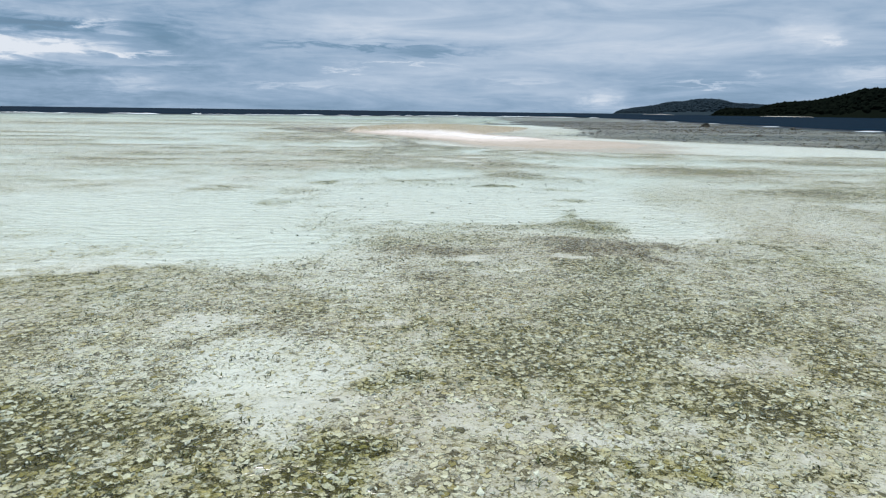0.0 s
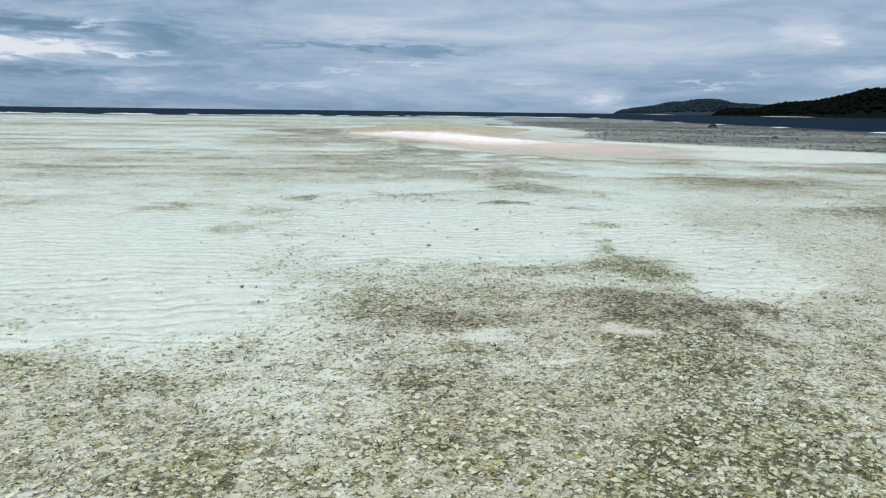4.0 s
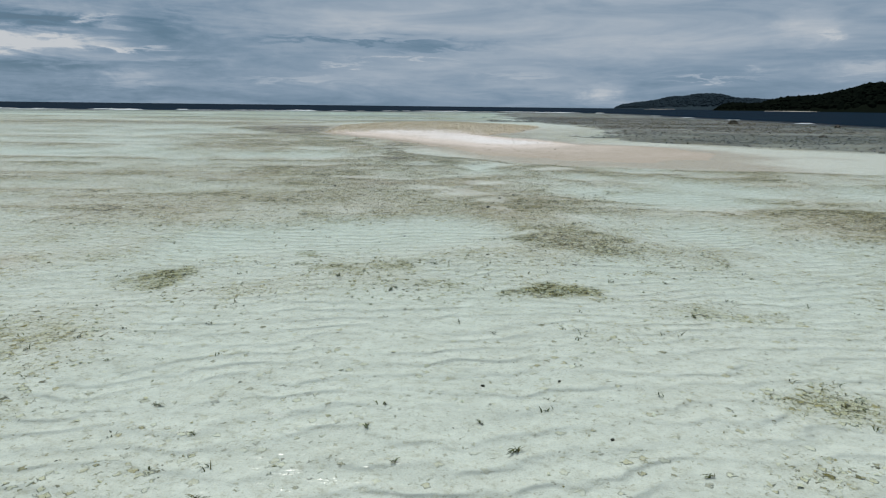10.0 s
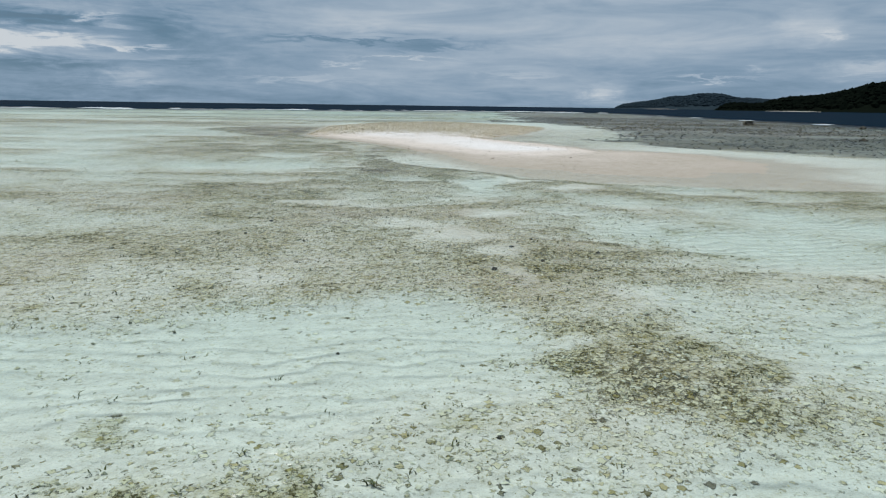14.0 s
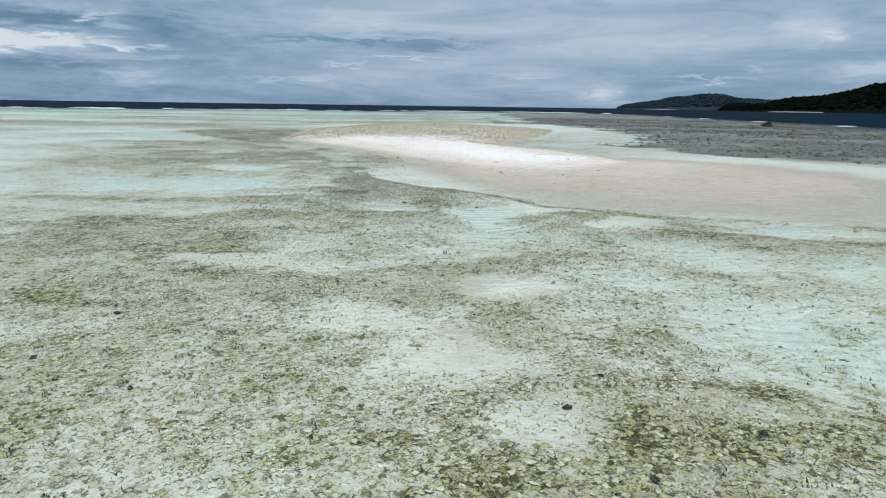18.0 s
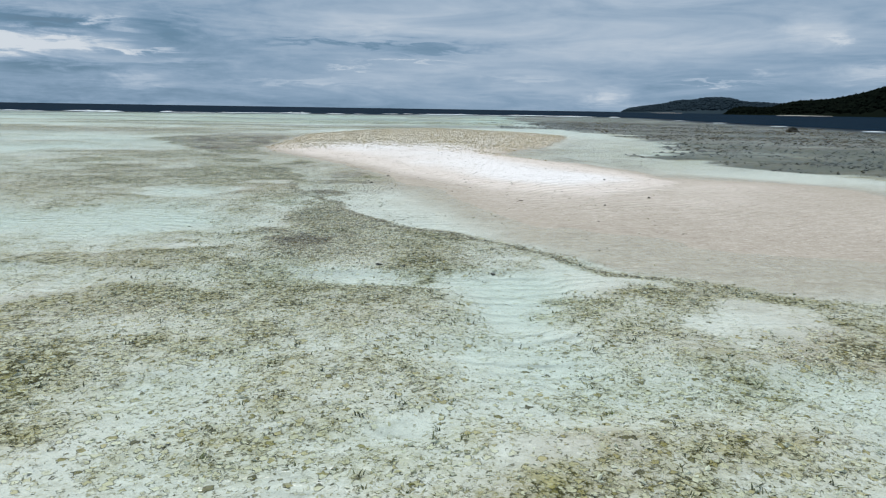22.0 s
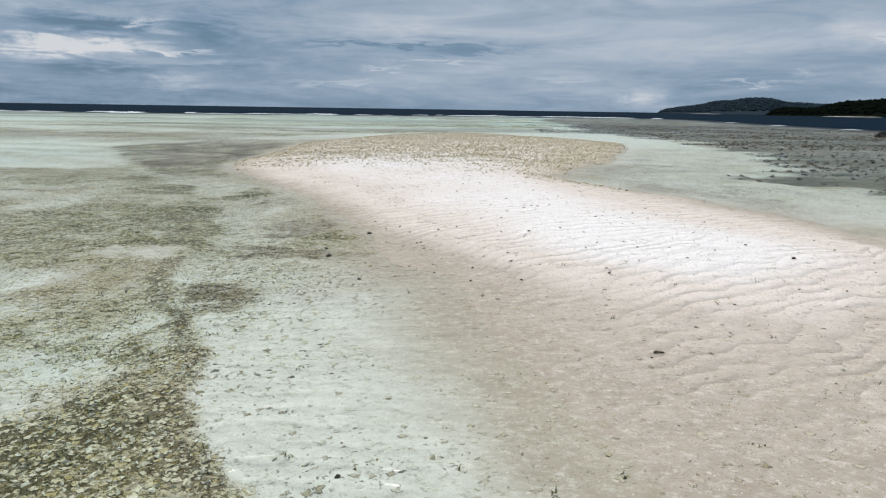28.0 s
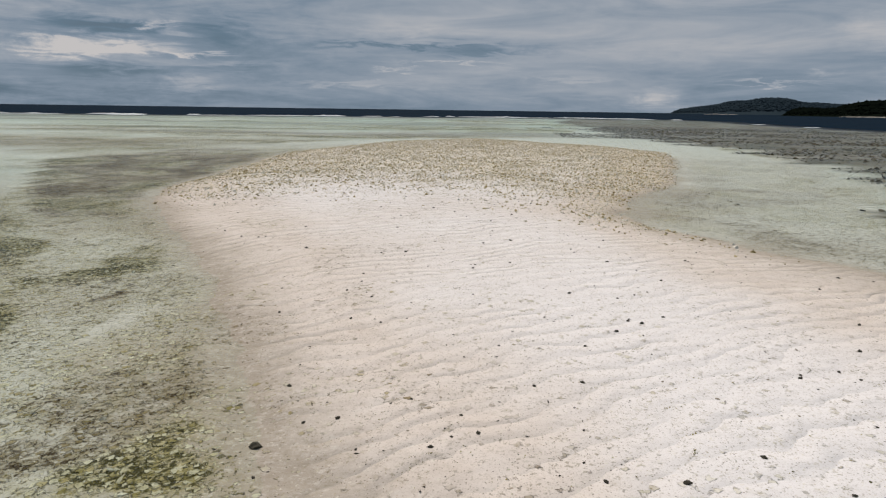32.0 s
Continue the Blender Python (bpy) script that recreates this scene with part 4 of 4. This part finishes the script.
def lump(name, seed, mat, squash=0.6):
    """A rough stone: a ball broken up by noise, flat below."""
    bm = bmesh.new()
    bmesh.ops.create_icosphere(bm, subdivisions=2, radius=1.0)
    for v in bm.verts:
        r = 1 + 0.55 * noise.noise(v.co * 1.3 + Vector((seed * 3.7, 0, 0))) + 0.25 * noise.noise(v.co * 3.1 + Vector((0, seed * 5.1, 0)))
        v.co = Vector((v.co.x * r, v.co.y * r * 0.75, max(v.co.z, -0.45) * r * squash))
    me = bpy.data.meshes.new(name)
    bm.to_mesh(me)
    bm.free()
    me.materials.append(mat)
    return me


def at_bed(x, y):
    return float(survey(np.array([x]), np.array([y]))[0][0])


STONES = [lump("coral_stone", k, STONE) for k in range(5)]
PALES = [lump("coral_piece", k + 9, PALE_STONE, 0.4) for k in range(4)]


def lay(name, meshes, x, y, size, label, category, group, k):
    ob = new(name, meshes[k % len(meshes)])
    ob.matrix_basis = pose(x, y, at_bed(x, y) + size * 0.15, 0, 0, (k * 67) % 360) @ Matrix.Diagonal((size, size, size, 1))
    return tagged(ob, label, category, group)


# stones that lie on the bank, and on the wet sand before it
BANK_STONES = (
    (2.52, 59.53), (1.78, 55.85), (5.12, 58.99), (6.97, 60.79), (0.74, 67.3), (3.58, 53.89), (-0.73, 56.8), (6.38, 58.96), (0.91, 64.62), (6.35, 62.51), (4.25, 61.62), (5.29, 75.88),
    (1.67, 56.9), (4.36, 56.25), (-0.08, 69.05), (-0.05, 69.41), (-1.37, 70.46), (-3.75, 72.06), (-2.17, 66.6), (-0.66, 67.0), (3.75, 74.74), (1.78, 70.6), (0.86, 76.41), (-0.24, 67.24),
    (-0.47, 69.03), (1.02, 69.45), (2.1, 71.85), (2.29, 70.76), (0.59, 70.56), (0.33, 68.25), (3.31, 68.77), (3.8, 68.93), (-2.4, 68.31), (-2.0, 67.52), (-0.26, 76.55), (-5.83, 75.6),
    (-2.19, 70.47), (-1.72, 70.29),
)
# dark lumps under water
POOL_STONES = (
    (0.42, 24.03), (-0.71, 23.09), (-1.84, 21.89), (-2.47, 21.57), (2.17, 22.32), (-0.47, 20.63), (1.26, 24.17), (0.35, 23.2), (0.63, 22.69), (1.53, 22.91), (-0.4, 22.48), (-0.07, 21.56),
    (2.3, 22.0), (-2.81, 23.45), (3.57, 26.44), (-2.19, 21.25), (-4.22, 40.87), (-2.83, 38.34), (0.84, 40.8), (3.41, 40.51), (-3.27, 32.94), (-0.99, 32.27), (3.77, 28.32), (-1.87, 28.39),
    (0.81, 30.18), (-0.9, 27.68), (-0.22, 29.47), (-3.88, 17.89), (-4.06, 17.42), (-1.65, 14.64), (1.19, 17.37), (-3.42, 17.17), (-2.9, 16.32),
)
FLAT_STONES = (
    (-4.04, 40.57), (-4.19, 38.97), (-2.72, 38.21), (1.64, 37.97), (3.33, 37.54), (2.14, 38.74), (1.16, 36.07), (2.11, 36.75), (-0.89, 51.23), (-0.4, 51.13), (1.27, 50.95), (-0.87, 50.17),
    (5.16, 59.04), (7.02, 60.82), (6.3, 64.31), (-2.96, 65.38), (-2.34, 67.1), (-2.74, 64.7), (-1.78, 62.99),
)
CREST_STONES = (
    (-0.54, 64.11), (0.23, 63.86), (0.81, 66.45), (0.97, 64.13), (0.22, 62.96), (1.31, 65.94), (-1.78, 66.11), (-1.05, 65.89), (2.47, 64.77), (3.5, 64.85), (4.03, 67.72), (1.75, 70.52),
    (-0.47, 63.5), (1.11, 63.01), (3.27, 68.68),
)
pick = random.Random(8)
for k, (px, py) in enumerate(BANK_STONES):
    lay("coral_stone", STONES, px, py, pick.uniform(0.015, 0.028), "small dark weathered coral stone on pale sand", "stone", "stones on the sandbank", k)
for k, (px, py) in enumerate(CREST_STONES):
    lay("coral_stone", STONES, px, py, pick.uniform(0.017, 0.030), "small dark weathered coral stone on pale sand", "stone", "stones on the sandbank", k)
for k, (px, py) in enumerate(FLAT_STONES):
    lay("sunken_stone", STONES, px, py, pick.uniform(0.035, 0.065), "dark algae-covered stone on the sand under shallow water", "stone", "stones in the pools", k)


def tuft(seed):
    """A clump of seagrass leaves lying over in the water."""
    r = random.Random(seed)
    rows, faces = [], []
    for k in range(16):
        a, tall, wide, reach = r.uniform(0, 6.283), r.uniform(0.05, 0.10), r.uniform(0.004, 0.008), r.uniform(0.5, 1.2)
        cx, cy, dx, dy = r.gauss(0, 0.022), r.gauss(0, 0.014), math.cos(a), math.sin(a) * 0.6
        for f, w in ((0.0, 1.0), (0.35, 1.0), (0.7, 0.8), (1.0, 0.15)):
            out, up = tall * reach * f**1.5, max(tall * f * (1 - 0.7 * f), 0.0) - 0.006 * (f == 0)
            rows += [(cx + dx * out - dy * wide * w, cy + dy * out + dx * wide * w, up), (cx + dx * out + dy * wide * w, cy + dy * out - dx * wide * w, up + 0.002)]
        faces += [(8 * k + 2 * j, 8 * k + 2 * j + 1, 8 * k + 2 * j + 3, 8 * k + 2 * j + 2) for j in range(3)]
    me = bpy.data.meshes.new("seagrass_clump")
    me.from_pydata(rows, [], faces)
    me.materials.append(BLADES)
    return me


TUFTS = [tuft(k) for k in range(6)]
for k, (px, py) in enumerate(POOL_STONES):
    if k % 3 == 0:
        lay("sunken_stone", STONES, px, py, pick.uniform(0.018, 0.034), "dark algae-covered stone on the sand under shallow water", "stone", "stones in the pools", k)
    else:
        ob = new("seagrass_clump", TUFTS[k % 6])
        size = pick.uniform(0.7, 1.2)
        ob.matrix_basis = pose(px, py, at_bed(px, py), 0, 0, (k * 97) % 360) @ Matrix.Diagonal((size, size, size, 1))
        tagged(ob, "dark olive seagrass clump rooted in rippled underwater sand", "seagrass", "seagrass clumps in the pools")
made = 0
while made < 130:
    px, py = pick.uniform(-9, 9), pick.uniform(63, 90)
    if float(inside(np.array([px]), np.array([py]), DRY)[0]) > 0.4:
        lay("coral_stone", STONES, px, py, pick.uniform(0.014, 0.034), "small dark weathered coral stone on pale sand", "stone", "stones on the sandbank", made)
        made += 1
for k in range(60):
    px, py = pick.uniform(-4, 7), pick.uniform(56, 74)
    lay("coral_piece", PALES, px, py, pick.uniform(0.010, 0.022), "bleached tan coral fragment lying on sand", "stone", "coral fragments", k)

# fine drift of weed and shell, swept into lines along the hollows of the sand
x, y = scatter(9000, -6.0, 11.0, 56.0, 92.0, rng)
lines = rng.uniform(-5, 10, 900), rng.uniform(57, 90, 900), rng.uniform(0.15, 0.9, 900), rng.normal(0.52, 0.28, 900), rng.normal(0, 0.5, 900)
many = rng.integers(6, 26, 900)
u = rng.uniform(-0.5, 0.5, many.sum())
cx, cy, long, way, bend = (np.repeat(v, many) for v in lines)
x = np.concatenate([x, cx + u * long * np.cos(way) + rng.normal(0, 0.012, len(u))])
y = np.concatenate([y, cy + u * long * np.sin(way) + bend * u * u * long + rng.normal(0, 0.012, len(u))])
keep = inside(x, y, DRY) > -3.5
x, y = x[keep], y[keep]
tagged(shards("drift", x, y, 0.005 + 0.013 * rng.random(len(x)) ** 2.4, np.full(len(x), 0.6), RUBBLE, rng, 0.3), "fine drift of shell and dry weed on sand", "drift", kind="stuff")


x, y = scatter(5200, -9.0, 11.0, 57.0, 92.0, rng)
keep = (inside(x, y, DRY) > -1.5 + 2.0 * rng.random(len(x))) & (rng.random(len(x)) < 0.25 + 0.9 * step(cloudy(x, y, 1.8, 123, 3), 0.4, 0.65))
x, y = x[keep], y[keep]
tagged(shards("weed_crumbs", x, y, 0.008 + 0.020 * rng.random(len(x)) ** 3, np.full(len(x), 0.5), STONE, rng, 0.5), "dark dried weed and coral crumbs strewn over the sandbank", "drift", kind="stuff")


def driftwood(x, y, length, turn):
    """A broken bit of branch with knots and a stub."""
    base = new("driftwood")
    base.matrix_basis = pose(x, y, at_bed(x, y) + 0.006, 0, 0, turn)
    for name, start, end, thick in (("branch", (-0.5, 0, 0.10), (0.5, 0.05, 0.09), 0.12), ("stub", (-0.18, 0.02, 0.14), (-0.28, 0.10, 0.30), 0.06)):
        bm = bmesh.new()
        a, b = Vector(start) * length, Vector(end) * length
        rings = []
        for i in range(13):
            f = i / 12
            centre = a.lerp(b, f) + Vector((0, 0.05 * length * math.sin(f * 5), 0))
            r = thick * length * (1 - 0.35 * f) * (1 + 0.35 * noise.noise(Vector((f * 9, thick * 90, 1))))
            side, up = Vector((0, 1, 0)), Vector((0, 0, 1))
            if name == "stub":
                side, up = Vector((1, 0, 0)), Vector((0, 1, 0))
            rings.append([bm.verts.new(centre + (side * math.cos(k * math.pi / 4) + up * math.sin(k * math.pi / 4)) * r) for k in range(8)])
        for p, q in zip(rings, rings[1:]):
            for k in range(8):
                bm.faces.new((p[k], p[(k + 1) % 8], q[(k + 1) % 8], q[k]))
        bm.faces.new(rings[0][::-1]), bm.faces.new(rings[-1])
        me = bpy.data.meshes.new(name)
        bm.to_mesh(me)
        bm.free()
        me.materials.append(WOOD)
        new(name, me).parent = base
    return tagged(base, "short broken piece of dark mottled driftwood on wet sand", "driftwood")


driftwood(2.64, 59.67, 0.13, 4)

# boulders on the outer reef
for k, (px, py, size) in enumerate(((57, 150, 1.0), (62, 96, 0.8), (70, 102, 0.7), (40, 88, 0.5), (66, 130, 0.6))):
    lay("reef_boulder", STONES, px, py, size, "dark boulder standing out of the shallow outer reef", "boulder", "boulders on the reef", k)


# ---- breaking waves ----
def breaker(x, y, length, turn, tall, seed):
    n, m = 40, 7
    rows = []
    for i in range(n + 1):
        u = i / n * 2 - 1
        full = max(0.0, 1 - u * u) ** 0.6 * (0.55 + 0.9 * max(0.0, noise.noise(Vector((u * length * 0.7, seed * 7.3, 0)))) + 0.15)
        for j in range(m + 1):
            a = math.pi * j / m
            rows.append((u * length / 2, (-math.cos(a) * 1.6 + 0.8 * noise.noise(Vector((u * 6, seed, 2)))) * (0.3 + full), math.sin(a) * tall * full - 0.03))
    faces = [(i * (m + 1) + j, (i + 1) * (m + 1) + j, (i + 1) * (m + 1) + j + 1, i * (m + 1) + j + 1) for i in range(n) for j in range(m)]
    ob = solid("breaking_wave", rows, faces, {}, FOAM)
    ob.matrix_basis = pose(x, y, WATER, 0, 0, turn)
    return tagged(ob, "white foaming wave breaking along the reef's edge", "wave", "breakers on the reef edge")


for k in range(30):
    bx = -230 + k * 10.5 + pick.uniform(-4, 4)
    by = 352 - 0.55 * max(0, -bx - 10) + 30 * (float(cloudy(np.array([bx]), np.array([0.0]), 60.0, 101)[0]) - 0.5) + pick.uniform(-3, 22)
    breaker(bx, by, pick.choice((5, 9, 14, 22)), 24 if bx < -10 else pick.uniform(-4, 4), pick.uniform(0.16, 0.42), k)
for k in range(5):
    breaker(74 + 5 * k * 0.2, 120 + 37 * k, pick.choice((2, 3)), 80, pick.uniform(0.10, 0.18), 40 + k)


# ---- wooded islands across the channel ----
def island(name, ridge, distance, thick, seed, label, crowns, crown_size, mat):
    """A wooded ridge, given by azimuth and height of its skyline in degrees as seen from the flat."""
    az, el = (np.array(v, float) for v in zip(*ridge))
    n, m = 150, 18
    a = np.linspace(az[0], az[-1], n)
    top = np.interp(a, az, el)
    top = np.convolve(np.pad(top, 2, mode="edge"), np.ones(5) / 5, "valid")
    top[0] = top[-1] = 0
    u = np.linspace(-1, 1, m)
    aa, uu = np.meshgrid(a, u, indexing="ij")
    reach = distance + thick * uu * (0.35 + 0.65 * np.clip(top / top.max(), 0, 1))[:, None]
    tall = np.radians(top)[:, None] * distance * np.cos(uu * math.pi / 2) ** 0.8
    tall = tall * (1 + 0.18 * (cloudy(aa * 25, uu * 90 + seed, 30.0, seed) - 0.5)) + 2.5 * (cloudy(aa * 60, uu * 50, 9.0, seed + 5) - 0.5) - 1.5 * np.abs(uu)
    px, py = np.sin(np.radians(aa)) * reach, 15 + np.cos(np.radians(aa)) * reach
    idx = (np.arange(n - 1)[:, None] * m + np.arange(m - 1)).ravel()
    base = new(name)
    a_mid = radians(float(a[n // 2]))
    base.location = (math.sin(a_mid) * distance, 15 + math.cos(a_mid) * distance, 0)
    hill = solid("hill", np.stack([px.ravel(), py.ravel(), tall.ravel()], 1), np.stack([idx, idx + m, idx + m + 1, idx + 1], 1), {}, mat)
    r = np.random.default_rng(seed)
    bm = bmesh.new()
    bmesh.ops.create_icosphere(bm, subdivisions=1, radius=1.0)
    ball = np.array([v.co[:] for v in bm.verts])
    tris = np.array([[v.index for v in f.verts] for f in bm.faces])
    bm.free()
    i, j = r.integers(1, n - 1, crowns), r.integers(1, m // 2 + 2, crowns)
    fi, fj = r.random(crowns), r.random(crowns)
    at = np.stack([v[i, j] * (1 - fi) * (1 - fj) + v[np.minimum(i + 1, n - 1), j] * fi * (1 - fj) + v[i, j + 1] * (1 - fi) * fj + v[np.minimum(i + 1, n - 1), j + 1] * fi * fj for v in (px, py, tall)], 1)
    size = crown_size * r.uniform(0.6, 1.5, crowns) * np.clip(at[:, 2] / 8, 0.25, 1)
    p = at[:, None] + ball[None] * size[:, None, None] * r.uniform(0.6, 1.35, (crowns, len(ball), 1)) * np.array([1, 1, 0.8])
    trees = solid("tree_canopy", p.reshape(-1, 3), (tris[None] + len(ball) * np.arange(crowns)[:, None, None]).reshape(-1, 3), {}, mat, smooth=False)
    tagged(trees, kind="stuff")
    shore = [hill, trees]
    for lo, hi in ((0.12, 0.25), (0.55, 0.62), (0.72, 0.80)):
        s = np.linspace(a[0] + lo * (a[-1] - a[0]), a[0] + hi * (a[-1] - a[0]), 24)
        d = np.interp(s, a, reach[:, 0])
        rows = [np.stack([np.sin(np.radians(s)) * (d + k), 15 + np.cos(np.radians(s)) * (d + k), np.full(24, h) * np.sin(np.linspace(0, math.pi, 24)) ** 0.5], 1) for k, h in ((-14, -0.3), (-6, 0.4), (4, 0.8), (12, 0.2))]
        q = np.arange(23)
        f = np.concatenate([np.stack([q + 24 * k, q + 1 + 24 * k, q + 25 + 24 * k, q + 24 + 24 * k], 1) for k in range(3)])
        shore.append(solid("beach", np.concatenate(rows), f, {}, BEACH))
    for ob in shore:
        ob.parent = base
        ob.matrix_parent_inverse = Matrix.Translation(-base.location)
    return tagged(base, label, "island", "islands")


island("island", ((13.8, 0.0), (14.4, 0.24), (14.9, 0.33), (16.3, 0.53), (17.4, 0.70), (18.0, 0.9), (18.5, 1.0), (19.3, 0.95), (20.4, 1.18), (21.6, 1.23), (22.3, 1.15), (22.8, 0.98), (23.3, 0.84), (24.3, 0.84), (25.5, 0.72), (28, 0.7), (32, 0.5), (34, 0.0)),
       2600, 300, 5, "distant hilly island covered in dark forest, haze put into its colour", 6000, 5.0, HAZED_FOREST)
island("wooded_island", ((21.5, 0.0), (22.2, 0.28), (22.8, 0.42), (24.0, 0.40), (25.2, 0.48), (25.7, 0.68), (26.7, 0.94), (28.2, 0.98), (28.9, 1.08), (29.7, 1.18), (30.7, 1.44), (31.4, 1.72), (32.2, 1.92), (33.0, 1.86), (34, 1.9), (37, 1.8), (42, 1.5), (48, 0.8), (52, 0.0)),
       1500, 220, 9, "nearer steep island densely wooded to the shore", 5200, 5.5, FOREST)
